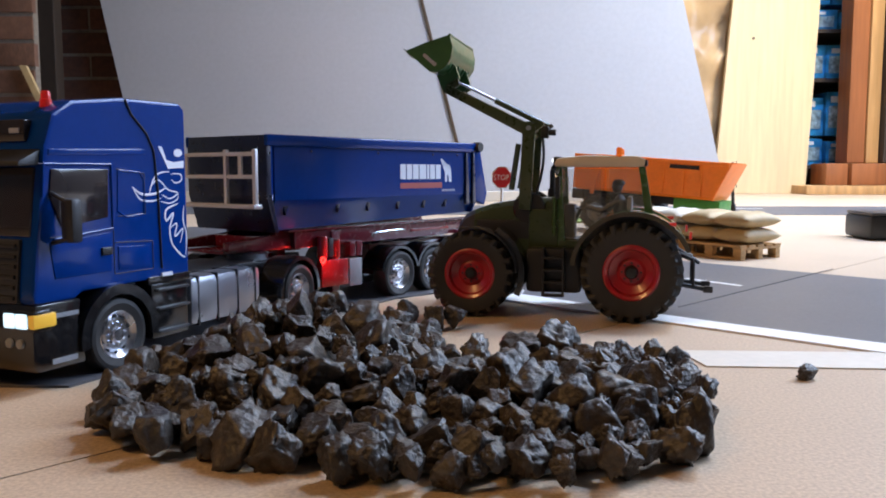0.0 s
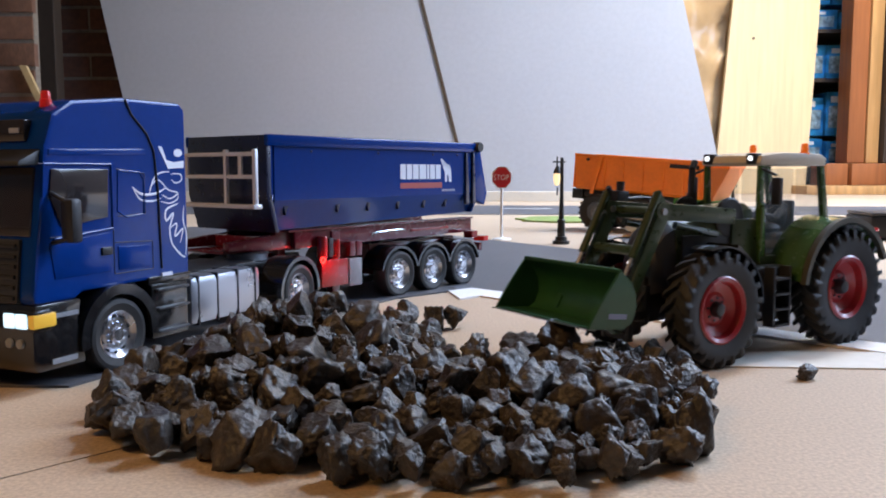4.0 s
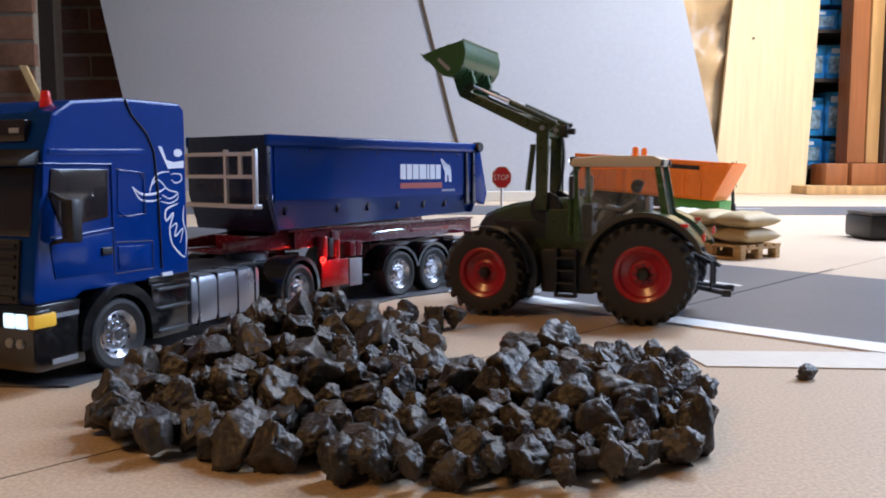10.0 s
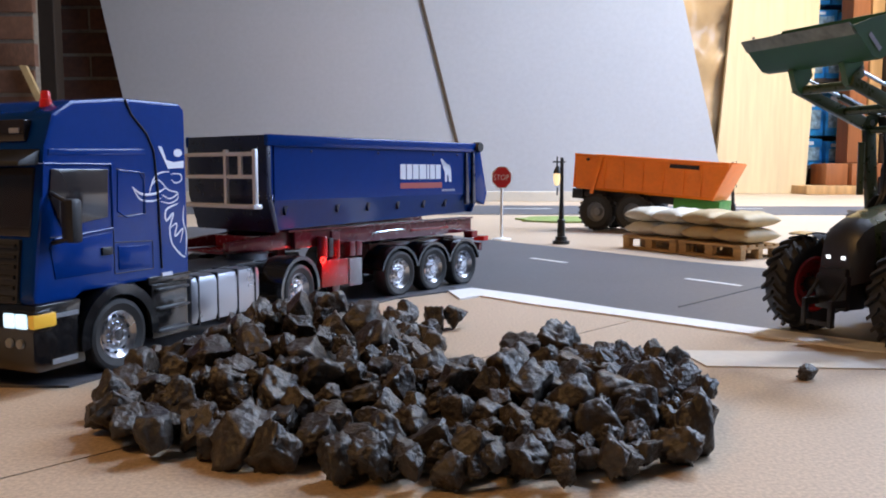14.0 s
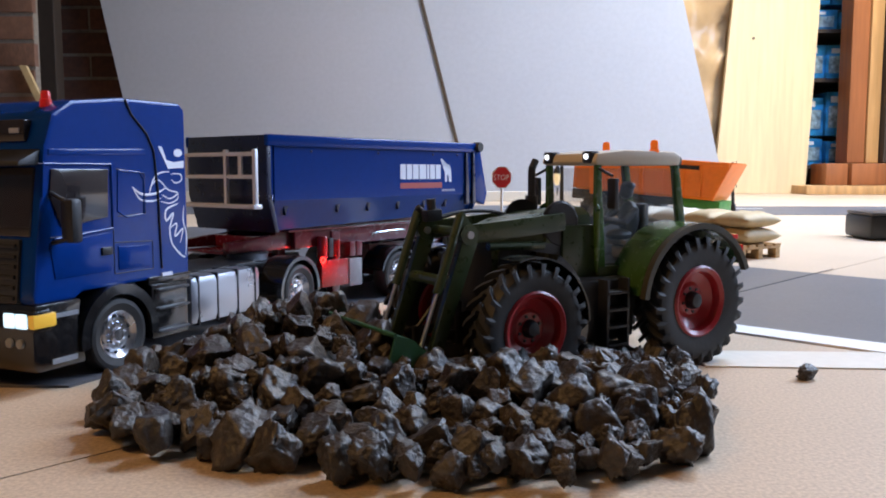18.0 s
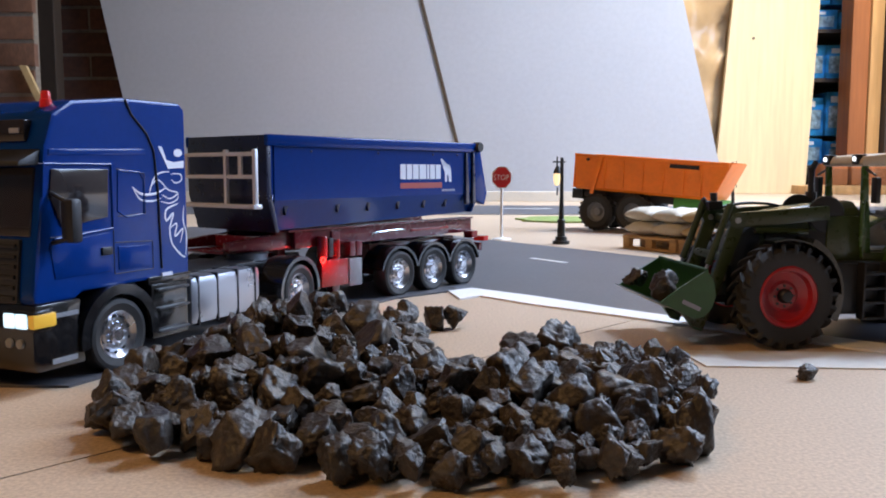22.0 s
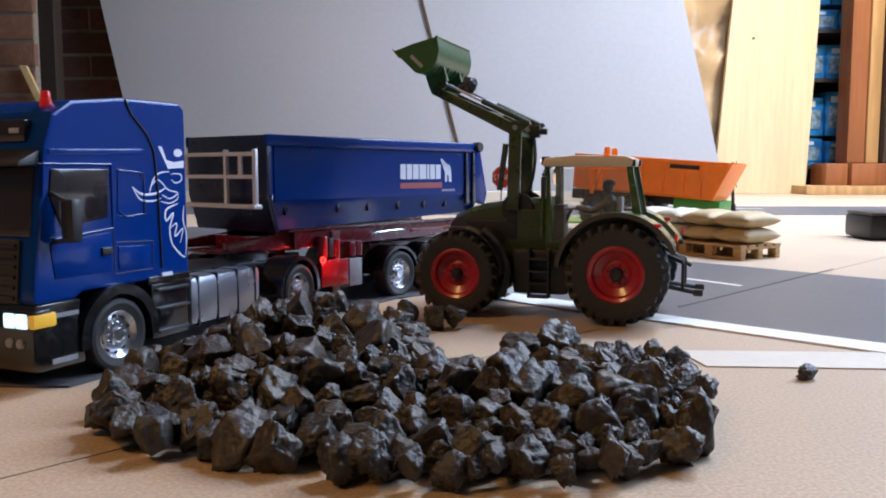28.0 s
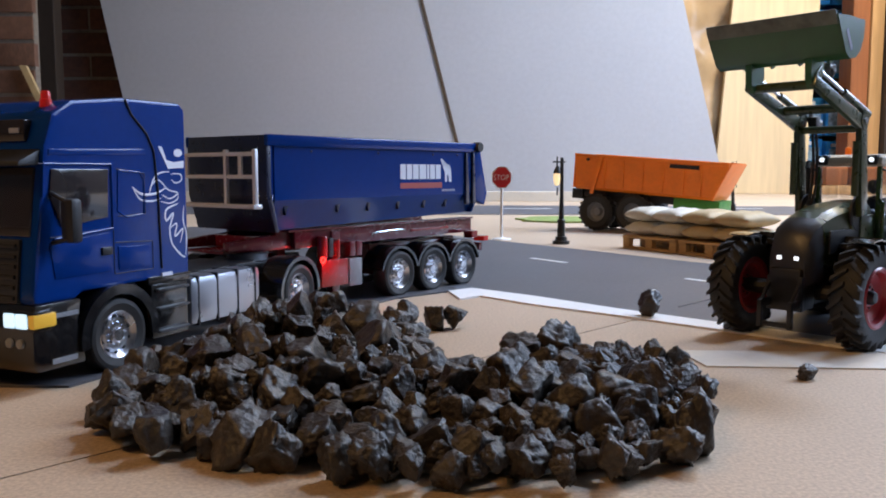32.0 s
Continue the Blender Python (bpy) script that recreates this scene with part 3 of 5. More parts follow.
    part("front_arch", arc_band(bm_(), 0.1467, 0.0165, 0.0185, 0.0230, -8, 188, min(s * 0.024, s * 0.0402), max(s * 0.024, s * 0.0402)), "gloss_black", truck)
    part("rear_mudguard", arc_band(bm_(), 0.0, 0.0165, 0.0190, 0.0216, -6, 186, min(s * 0.022, s * 0.0395), max(s * 0.022, s * 0.0395)), "gloss_black", truck)
    tank = part("fuel_tank", block(bm_(), 0.040, 0.0985, min(s * 0.022, s * 0.0385), max(s * 0.022, s * 0.0385), 0.0115, 0.0365, 0.004), "silver", truck, "brushed silver fuel tank")
    for x in (0.0455, 0.061, 0.078, 0.093):
        part("strap", block(bm_(), x - 0.0007, x + 0.0007, min(s * 0.0215, s * 0.0389), max(s * 0.0215, s * 0.0389), 0.0113, 0.0368, 0.0007), "black", tank)
    # lights
    part("lamp_housing", block(bm_(), 0.1830, 0.1925, min(s * 0.0215, s * 0.0395), max(s * 0.0215, s * 0.0395), 0.0250, 0.0340, 0.0015), "gloss_black", truck)
    for a, b in ((0.0228, 0.0292), (0.0294, 0.0362)):
        part("headlight", block(bm_(), 0.1835, 0.1932, min(s * a, s * b), max(s * a, s * b), 0.0264, 0.0328, 0.0012), "head_on", truck, "lit white headlight")
    part("indicator", block(bm_(), 0.1815, 0.1930, min(s * 0.0364, s * 0.0400), max(s * 0.0364, s * 0.0400), 0.0266, 0.0326, 0.0012), "blinker", truck, "lit amber indicator")
    bm = lathe(bm_(), [(0.0005, 0.1230), (0.0017, 0.1227), (0.0020, 0.1218), (0.0020, 0.1195), (0.0024, 0.1192), (0.0026, 0.116)], 14, "z", (0.1715, s * 0.0275, 0))
    part("beacon", bm, "tail_red", truck, "red roof beacon")
    for k in range(2):
        part("fog_lamp", lathe(bm_(), [(0.0004, 0.1938), (0.0019, 0.1935), (0.0022, 0.191)], 12, "x", (0, s * (0.026 + 0.006 * k), 0.0205)), "grey", truck)
    truck_wheel("front_wheel", truck, 0.1467, s * 0.0335, 0.0165, 0.0105, s)
    truck_wheel("rear_wheel", truck, 0.0, s * 0.0315, 0.0165, 0.0150, s)
bm = plate(bm_(), [(0.166, 0.0085), (0.1905, 0.0085), (0.1925, 0.012), (0.1925, 0.0255), (0.1910, 0.0362), (0.1675, 0.0362), (0.1695, 0.026)], -0.0388, 0.0388, bevel=0.0015)
part("bumper", bm, "gloss_black", truck, "black front bumper and lower skirt")
part("lettering_bar", block(bm_(), 0.171, 0.184, 0.0386, 0.0392, 0.0108, 0.0130), "grey", truck, "unreadable pale lettering bar")
part("bumper_trim", block(bm_(), 0.170, 0.183, 0.0386, 0.0394, 0.0298, 0.0315), "grey", truck)
sl = Matrix.Translation((0.1875, 0, 0.052)) @ pose(0, 0, 0, 0, -6, 0)
part("front_grille", block(bm_(), -0.0005, 0.0030, -0.030, 0.030, -0.016, 0.010, 0.0008, sl), "grille", truck, "dark slatted grille")
for k in range(6):
    part("grille_slat", block(bm_(), 0.0031, 0.0042, -0.029, 0.029, -0.0145 + k * 0.0042, -0.0128 + k * 0.0042, 0.0003, sl), "black", truck)
sl = Matrix.Translation((0.1850, 0, 0.0765)) @ pose(0, 0, 0, 0, -7.5, 0)
part("windscreen", block(bm_(), -0.001, 0.0018, -0.0345, 0.0345, -0.0135, 0.0145, 0.0006, sl), "tinted", truck, "dark tinted windscreen")
part("sun_visor", plate(bm_(), [(0.1815, 0.099), (0.193, 0.0935), (0.1935, 0.0915), (0.1835, 0.0920)], -0.036, 0.036, bevel=0.0006), "black", truck)
part("roof_sign", block(bm_(), 0.176, 0.1832, -0.028, 0.028, 0.1015, 0.1105, 0.001), "tinted", truck)
part("sign_letters", block(bm_(), 0.1830, 0.1836, 0.020, 0.0255, 0.1050, 0.1070), "print_grey", truck, "white lettering bar")
bm = bm_()
for s in (-1, 1):
    block(bm, -0.035, 0.19, s * 0.012 - 0.002, s * 0.012 + 0.002, 0.018, 0.0335, 0.0006)
block(bm, 0.02, 0.104, -0.021, 0.021, 0.0335, 0.0362, 0.0008)
block(bm, -0.01, 0.015, -0.012, 0.012, 0.028, 0.0355, 0.001)
rod(bm, (0.0, -0.030, 0.0165), (0.0, 0.030, 0.0165), 0.003)
rod(bm, (0.1467, -0.032, 0.0165), (0.1467, 0.032, 0.0165), 0.003)
part("chassis", bm, "black", truck)
part("fifth_wheel", lathe(bm_(), [(0.0005, 0.0395), (0.011, 0.0395), (0.0125, 0.038), (0.0125, 0.0345), (0.0005, 0.0345)], 20, "z"), "grey", truck)
part("cable_box", block(bm_(), 0.088, 0.102, 0.004, 0.018, 0.0365, 0.052, 0.001), "sack", truck, "pale connector box behind the cab")

# ---- the tipper trailer ----
trailer = thing("tipper_trailer", pose(-0.038, 0.6365, 0.0, 0, 0, 232.1), "blue toy tipper semi-trailer on a dark red chassis", "trailer")
sec = [(0.0385, 0.1105), (0.0385, 0.072), (0.0360, 0.0665), (0.0325, 0.0590), (0.0300, 0.0530), (-0.0300, 0.0530), (-0.0325, 0.0590), (-0.0360, 0.0665), (-0.0385, 0.072), (-0.0385, 0.1105),
       (-0.0370, 0.1105), (-0.0370, 0.0725), (-0.0285, 0.0555), (0.0285, 0.0555), (0.0370, 0.0725), (0.0370, 0.1105)]
bm = loft(bm_(), [[(x, y, z + dz * (1 if z < 0.06 else 0)) for y, z in sec] for x, dz in ((-0.054, 0.004), (0.152, 0.0))])
tub = part("tub", bm, "blue", trailer, angle=20)
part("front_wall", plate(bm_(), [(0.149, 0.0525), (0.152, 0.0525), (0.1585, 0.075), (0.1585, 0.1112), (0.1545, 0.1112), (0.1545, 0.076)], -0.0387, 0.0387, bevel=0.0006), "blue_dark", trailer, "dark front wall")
for s in (-1, 1):
    ys = lambda a, b: (min(s * a, s * b), max(s * a, s * b))
    part("top_rail", block(bm_(), -0.057, 0.1587, *ys(0.0370, 0.0405), 0.1045, 0.1115, 0.0010), "blue", trailer)
    bm = plate(bm_(), [(-0.050, 0.1113), (-0.0575, 0.1113), (-0.0685, 0.0715), (-0.0650, 0.0625), (-0.052, 0.0670)], *ys(0.0345, 0.0400), bevel=0.0007)
    part("tail_frame", bm, "blue", trailer)
    for x in (-0.040, -0.049):
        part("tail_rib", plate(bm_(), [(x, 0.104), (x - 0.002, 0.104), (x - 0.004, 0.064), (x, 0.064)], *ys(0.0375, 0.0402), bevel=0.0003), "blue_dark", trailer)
    part("tail_hinge", lathe(bm_(), [(0.0005, s * 0.043), (0.0036, s * 0.043), (0.0040, s * 0.0415), (0.0040, s * 0.036), (0.0005, s * 0.036)], 16, "y", (-0.0555, 0, 0.1085)), "black", trailer)
    for x in (0.142, 0.097, 0.068, 0.037, 0.008, -0.018):
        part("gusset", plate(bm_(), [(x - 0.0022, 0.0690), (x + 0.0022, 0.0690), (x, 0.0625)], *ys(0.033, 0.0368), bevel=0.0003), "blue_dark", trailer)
    for x in (0.122, 0.060, 0.0, -0.03):
        part("rivet", ball(bm_(), (x, s * 0.0387, 0.1018), 0.0009, sub=1), "blue_dark", trailer)
    part("side_rail", block(bm_(), -0.062, 0.128, *ys(0.0225, 0.0290), 0.0405, 0.0512, 0.0010), "maroon", trailer)
    part("rail_lip", block(bm_(), -0.062, 0.135, *ys(0.0215, 0.0310), 0.0513, 0.0526, 0.0004), "maroon", trailer)
    part("rail_strip", block(bm_(), -0.030, 0.015, *ys(0.0292, 0.0300), 0.0450, 0.0468, 0.0003), "red", trailer)
    for x in (-0.0385, 0.0, 0.0385):
        truck_wheel("wheel", trailer, x, s * 0.0335, 0.0165, 0.0125, s)
        part("mudguard", arc_band(bm_(), x, 0.0165, 0.0183, 0.0202, 12, 168, *ys(0.020, 0.0402)), "gloss_black", trailer)
    part("leg_plate", block(bm_(), 0.0870, 0.1115, *ys(0.0310, 0.0355), 0.0140, 0.0318, 0.0008), "red", trailer, "red painted side plate")
    part("landing_leg", block(bm_(), 0.0900, 0.0970, *ys(0.024, 0.0305), 0.0040, 0.0500, 0.0006), "maroon", trailer)
    part("leg_foot", block(bm_(), 0.0880, 0.0990, *ys(0.023, 0.0320), 0.0020, 0.0045, 0.0005), "maroon", trailer)
    for x, r, top in ((0.1080, 0.0036, 0.0475), (0.0955, 0.0030, 0.0450)):
        part("leg_cylinder", lathe(bm_(), [(0.0004, top), (r * 0.9, top), (r, top - 0.0008), (r, 0.0335), (r * 0.7, 0.0320), (0.0004, 0.0320)], 18, "z", (x, s * 0.0325, 0)), "red", trailer, "glossy red cylinder")
    part("marker_lamp", lathe(bm_(), [(0.0012, s * 0.0362), (0.0020, s * 0.0364), (0.0023, s * 0.0354), (0.0012, s * 0.0352)], 14, "y", (0.1105, 0, 0.0322), closed=True), "tail_lit", trailer, "glowing red marker lamp")
    part("crank_box", block(bm_(), 0.0995, 0.1035, *ys(0.029, 0.0345), 0.0335, 0.0460, 0.0006), "black", trailer)
    for x in (0.0820, 0.0755):
        part("valve_box", block(bm_(), x - 0.0028, x + 0.0028, *ys(0.027, 0.0350), 0.0325, 0.0425, 0.0007), "maroon", trailer)
    part("tool_box", block(bm_(), 0.0740, 0.0862, *ys(0.027, 0.0358), 0.0125, 0.0310, 0.0006), "grey", trailer, "grey tool box")
    part("rail_handle", tube(bm_(), [(0.056, s * 0.0293, 0.0440), (0.056, s * 0.0310, 0.0465), (0.030, s * 0.0310, 0.0475), (0.022, s * 0.0293, 0.0470)], [0.0005] * 4), "chrome", trailer)
    part("rear_lamp", block(bm_(), -0.0735, -0.0665, *ys(0.028, 0.0385), 0.0330, 0.0370, 0.0006), "tail_red", trailer, "red rear lamp")
    part("side_marker", block(bm_(), -0.058, -0.050, *ys(0.030, 0.0385), 0.0365, 0.0420, 0.0006), "red", trailer)
    part("gooseneck", plate(bm_(), [(0.116, 0.0405), (0.176, 0.0420), (0.176, 0.0470), (0.140, 0.0500), (0.146, 0.0680), (0.1405, 0.0680), (0.133, 0.0520), (0.116, 0.0512)], *ys(0.019, 0.0245), bevel=0.0005), "maroon", trailer)
part("tailgate", plate(bm_(), [(-0.0545, 0.109), (-0.0572, 0.109), (-0.066, 0.072), (-0.0555, 0.057), (-0.0535, 0.057), (-0.0625, 0.072)], -0.0345, 0.0345, bevel=0.0005), "blue", trailer)
bm = bm_()
for x in (-0.058, -0.02, 0.02, 0.058, 0.11, 0.15):
    block(bm, x - 0.003, x + 0.003, -0.0225, 0.0225, 0.042, 0.049)
for x in (-0.0385, 0.0, 0.0385):
    rod(bm, (x, -0.031, 0.0165), (x, 0.031, 0.0165), 0.0028)
block(bm, -0.05, 0.05, -0.020, 0.020, 0.020, 0.038, 0.001)
part("cross_frame", bm, "maroon", trailer)
part("rear_bumper", block(bm_(), -0.0665, -0.062, -0.037, 0.037, 0.0255, 0.0318, 0.0006), "maroon", trailer)
part("kingpin_plate", block(bm_(), 0.118, 0.176, -0.019, 0.019, 0.0398, 0.0415, 0.0004), "maroon", trailer)
# railing in front of the tub
for y in (-0.0375, 0.0105, 0.0375):
    part("railing_post", block(bm_(), 0.1645, 0.1670, y - 0.0013, y + 0.0013, 0.0690, 0.1025, 0.0004), "rail_silver", trailer)
for z in (0.0850, 0.0985):
    part("railing_bar", block(bm_(), 0.1648, 0.1667, -0.037, 0.0385, z, z + 0.0024, 0.0004), "rail_silver", trailer)
for y in (-0.029, 0.0240):
    part("railing_stay", block(bm_(), 0.1650, 0.1665, y - 0.0016, y + 0.0016, 0.0865, 0.0985, 0.0003), "rail_silver", trailer)
part("platform", block(bm_(), 0.1620, 0.1685, -0.0375, 0.0390, 0.0672, 0.0698, 0.0006), "rail_silver", trailer)
# lettering bars and emblem on the camera side
for s in (1,):
    bm = bm_()
    x = 0.0370
    for w in (0.0058, 0.0058, 0.0062, 0.0076, 0.0024, 0.0056, 0.0056):
        block(bm, x - w, x, 0.0384, 0.03875, 0.0838, 0.0945)
        x -= w + 0.0012
    part("lettering_bars", bm, "white", trailer, "white lettering drawn as plain bars")
    part("red_bar", block(bm_(), -0.011, 0.037, 0.0384, 0.0387, 0.0772, 0.0812), "print_red", trailer, "red lettering bar")
    bm = plate(bm_(), [(-0.0125, 0.0920), (-0.0118, 0.0968), (-0.0105, 0.0992), (-0.0095, 0.0988), (-0.0112, 0.0945), (-0.0145, 0.0955), (-0.0195, 0.0945), (-0.0220, 0.0915), (-0.0228, 0.0815), (-0.0195, 0.0815), (-0.0190, 0.0865), (-0.0172, 0.0865), (-0.0172, 0.0815), (-0.0150, 0.0815), (-0.0145, 0.0890)], 0.0384, 0.0387)
    part("emblem", bm, "white", trailer, "white emblem shape", smooth=False)
    part("grey_bar", block(bm_(), -0.027, -0.011, 0.0384, 0.0387, 0.0745, 0.0760), "print_grey", trailer)


# ---- the green tractor with its loader ----
RR, RF, WB = 0.0300, 0.0268, 0.0968
tractor = thing("farm_tractor", pose(0.12, 0.51, 0, 0, 0, 160), "dark green toy farm tractor with red rims and front loader", "tractor")


def tractor_wheel(name, r, width, lugs, rim):
    bm = lathe(bm_(), [(r * rim, -width * 0.40), (r * 0.78, -width * 0.5), (r * 0.87, -width * 0.47), (r * 0.905, -width * 0.36), (r * 0.915, 0), (r * 0.905, width * 0.36), (r * 0.87, width * 0.47), (r * 0.78, width * 0.5), (r * rim, width * 0.40)], 40, closed=True)
    tyre = part(name, bm, "rubber", tractor)
    # chevron lugs that reach over the shoulder
    for s in (-1, 1):
        rings = []
        for f, da, lo, hi, half in ((0.02, 0.0, 0.88, 0.985, 0.044), (0.28, 0.13, 0.88, 1.0, 0.046), (0.47, 0.22, 0.86, 0.985, 0.052), (0.520, 0.25, 0.80, 0.90, 0.040)):
            a0, a1, y = -da - half, -da + half, s * f * width
            rings.append([(math.cos(a) * q * r, y, math.sin(a) * q * r) for a, q in ((a0, lo), (a0 + 0.012, hi), (a1 - 0.012, hi), (a1, lo))])
        lug = part("tread_lug", loft(bm_(), rings), "rubber", tyre, angle=20)
        for k in range(lugs):
            ob = lug if k == 0 else new("tread_lug", lug.data)
            ob.parent = tyre
            ob.matrix_local = pose(0, 0, 0, 0, -360.0 * (k + (0.5 if s > 0 else 0)) / lugs, 0)
    w = width
    for s in (-1, 1):
        bm = lathe(bm_(), [(0.0005, s * w * 0.12), (r * rim * 0.42, s * w * 0.12), (r * rim * 0.52, s * w * 0.06), (r * rim * 0.80, s * w * 0.20), (r * rim * 0.86, s * w * 0.40), (r * rim * 0.97, s * w * 0.46), (r * rim * 1.03, s * w * 0.42), (r * rim * 1.03, s * w * 0.0), (0.0005, 0)], 32)
        part("rim", bm, "rim_red", tyre, "red painted rim")
        bm = lathe(bm_(), [(0.0004, s * w * 0.36), (r * 0.10, s * w * 0.34), (r * 0.13, s * w * 0.26), (r * 0.14, s * w * 0.11), (r * 0.14, 0)], 16)
        for i in range(8):
            a = i * math.pi / 4
            c, q = math.cos(a) * r * rim * 0.34, math.sin(a) * r * rim * 0.34
            rod(bm, (c, s * w * 0.08, q), (c, s * w * 0.16, q), r * 0.025, 6)
        part("hub", bm, "black", tyre, "black hub")
    return tyre


wheels = []
for s in (-1, 1):
    wheels.append((tractor_wheel("rear_wheel", RR, 0.0175, 25, 0.54), 0.0, s * 0.0304, RR, 0))
    wheels.append((tractor_wheel("front_wheel", RF, 0.0150, 22, 0.57), WB, s * 0.0326, RF, 1))
for w, x, y, r, f in wheels:
    w.location = (x, y, r)

# body
bm = bm_()
block(bm, -0.012, 0.060, -0.0125, 0.0125, 0.020, 0.044, 0.003)
block(bm, 0.050, 0.116, -0.0085, 0.0085, 0.020, 0.040, 0.002)
rod(bm, (WB, -0.030, RF), (WB, 0.030, RF), 0.0042)
rod(bm, (0.0, -0.024, RR), (0.0, 0.024, RR), 0.0065)
block(bm, 0.100, 0.114, -0.009, 0.009, 0.018, 0.032, 0.002)
part("chassis", bm, "black", tractor)


def hood_ring(x, top, bottom, w):
    return [(x, -w, bottom), (x, -w * 1.02, bottom + (top - bottom) * 0.55), (x, -w * 0.88, top - 0.0035), (x, -w * 0.55, top - 0.0006), (x, 0, top),
            (x, w * 0.55, top - 0.0006), (x, w * 0.88, top - 0.0035), (x, w * 1.02, bottom + (top - bottom) * 0.55), (x, w, bottom)]


bm = loft(bm_(), [hood_ring(0.0455, 0.0738, 0.040, 0.0140), hood_ring(0.070, 0.0720, 0.040, 0.0138), hood_ring(0.088, 0.0693, 0.040, 0.0132), hood_ring(0.0995, 0.0655, 0.042, 0.0125)])
part("hood", bm, "green_dark", tractor, "dark green sloping hood")
bm = loft(bm_(), [hood_ring(0.0996, 0.0655, 0.034, 0.0125), hood_ring(0.1058, 0.0625, 0.033, 0.0120), hood_ring(0.1105, 0.0565, 0.032, 0.0108), hood_ring(0.1130, 0.0480, 0.031, 0.0090)])
part("grille", bm, "grille", tractor, "dark grey front grille")
for s in (-1, 1):
    ys = lambda a, b: (min(s * a, s * b), max(s * a, s * b))
    part("headlight", block(bm_(), 0.1090, 0.1134, *ys(0.0032, 0.0058), 0.0440, 0.0461, 0.0005), "lamp_on", tractor, "lit white headlight")
    part("side_intake", block(bm_(), 0.060, 0.0975, *ys(0.0136, 0.0147), 0.0465, 0.0590, 0.0010), "black", tractor, "black side intake")
    part("front_fender", arc_band(bm_(), WB, RF, 0.0284, 0.0291, 74, 178, *ys(0.0262, 0.0385), 24), "gloss_black", tractor, "glossy black front fender")
    part("fender_bracket", block(bm_(), 0.0835, 0.0860, *ys(0.010, 0.030), 0.0490, 0.0520, 0.0004), "black", tractor)
    part("rear_fender", arc_band(bm_(), 0.0, RR, 0.0335, 0.0362, 8, 152, *ys(0.0150, 0.0350), 24), "green", tractor, "green rear fender")
    part("fender_edge", arc_band(bm_(), 0.0, RR, 0.0334, 0.0361, 6, 158, *ys(0.0351, 0.0382), 24), "fender_trim", tractor, "dark fender edging")
    # inner fender wall
    fan = [(0.0, RR + 0.010)] + [(math.cos(math.radians(a)) * 0.0335, RR + math.sin(math.radians(a)) * 0.0335) for a in range(14, 153, 10)]
    part("fender_wall", plate(bm_(), fan, *ys(0.0152, 0.0168)), "seat", tractor)
    part("tail_light", block(bm_(), -0.0338, -0.0322, *ys(0.029, 0.0345), 0.0500, 0.0545, 0.0005), "tail_red", tractor, "red tail light")
    part("fender_lamp", block(bm_(), -0.0250, -0.0205, *ys(0.0335, 0.0382), 0.0578, 0.0600, 0.0005), "tail_red", tractor)
    # cab pillars
    part("front_pillar", plate(bm_(), [(0.0425, 0.0735), (0.0465, 0.0735), (0.0465, 0.0924), (0.0435, 0.0924)], *ys(0.0155, 0.0178), bevel=0.0005), "green", tractor)
    part("front_post", plate(bm_(), [(0.0405, 0.044), (0.0455, 0.044), (0.0465, 0.0735), (0.0425, 0.0735)], *ys(0.0155, 0.0182), bevel=0.0005), "green", tractor)
    part("rear_pillar", plate(bm_(), [(-0.0125, 0.0600), (-0.0075, 0.0600), (-0.0025, 0.0924), (-0.0062, 0.0924)], *ys(0.0150, 0.0178), bevel=0.0005), "green", tractor)
    g = part("door_glass", plate(bm_(), [(0.0195, 0.0470), (0.0400, 0.0470), (0.0430, 0.0740), (0.0435, 0.0910), (0.0195, 0.0910)], *ys(0.0166, 0.0170)), "glass", tractor, "clear side glass", smooth=False)
    g.visible_shadow = False
    g = part("rear_side_glass", plate(bm_(), [(-0.0075, 0.0640), (0.0160, 0.0640), (0.0165, 0.0910), (-0.0030, 0.0910)], *ys(0.0166, 0.0170)), "glass", tractor, "clear side glass", smooth=False)
    g.visible_shadow = False
    part("door_sill", block(bm_(), 0.0120, 0.0450, *ys(0.0140, 0.0184), 0.0420, 0.0468, 0.0008), "green_dark", tractor)
    part("hand_rail", rod(rod(bm_(), (0.0475, s * 0.0200, 0.0500), (0.0475, s * 0.0200, 0.0720), 0.0011), (0.0475, s * 0.0200, 0.0720), (0.0450, s * 0.0165, 0.0745), 0.0011), "green", tractor)
    # steps and tank
    part("fuel_tank", block(bm_(), 0.0300, 0.0640, *ys(0.0130, 0.0268), 0.0150, 0.0425, 0.0030), "black", tractor)
    part("arch_liner", arc_band(bm_(), WB, RF, 0.0292, 0.0330, 120, 205, *ys(0.0130, 0.0330), 14), "gloss_black", tractor, "glossy black wheel arch behind the front wheel")
    part("side_cover", block(bm_(), 0.0440, 0.0640, *ys(0.0125, 0.0160), 0.0400, 0.0660, 0.0015), "green_dark", tractor)
    bm = bm_()
    for x in (0.0405, 0.0525):
        block(bm, x - 0.0007, x + 0.0007, *ys(0.0270, 0.0330), 0.0135, 0.0430, 0.0003)
    for z in (0.0135, 0.0215, 0.0290, 0.0365):
        block(bm, 0.0405, 0.0525, *ys(0.0265, 0.0335), z, z + 0.0013, 0.0003)
    part("steps", bm, "black", tractor, "black access steps")
    # roof lamps and mirrors
    part("work_lamp_housing", block(bm_(), 0.0435, 0.0490, *ys(0.0105, 0.0165), 0.0930, 0.0985, 0.0010), "black", tractor)
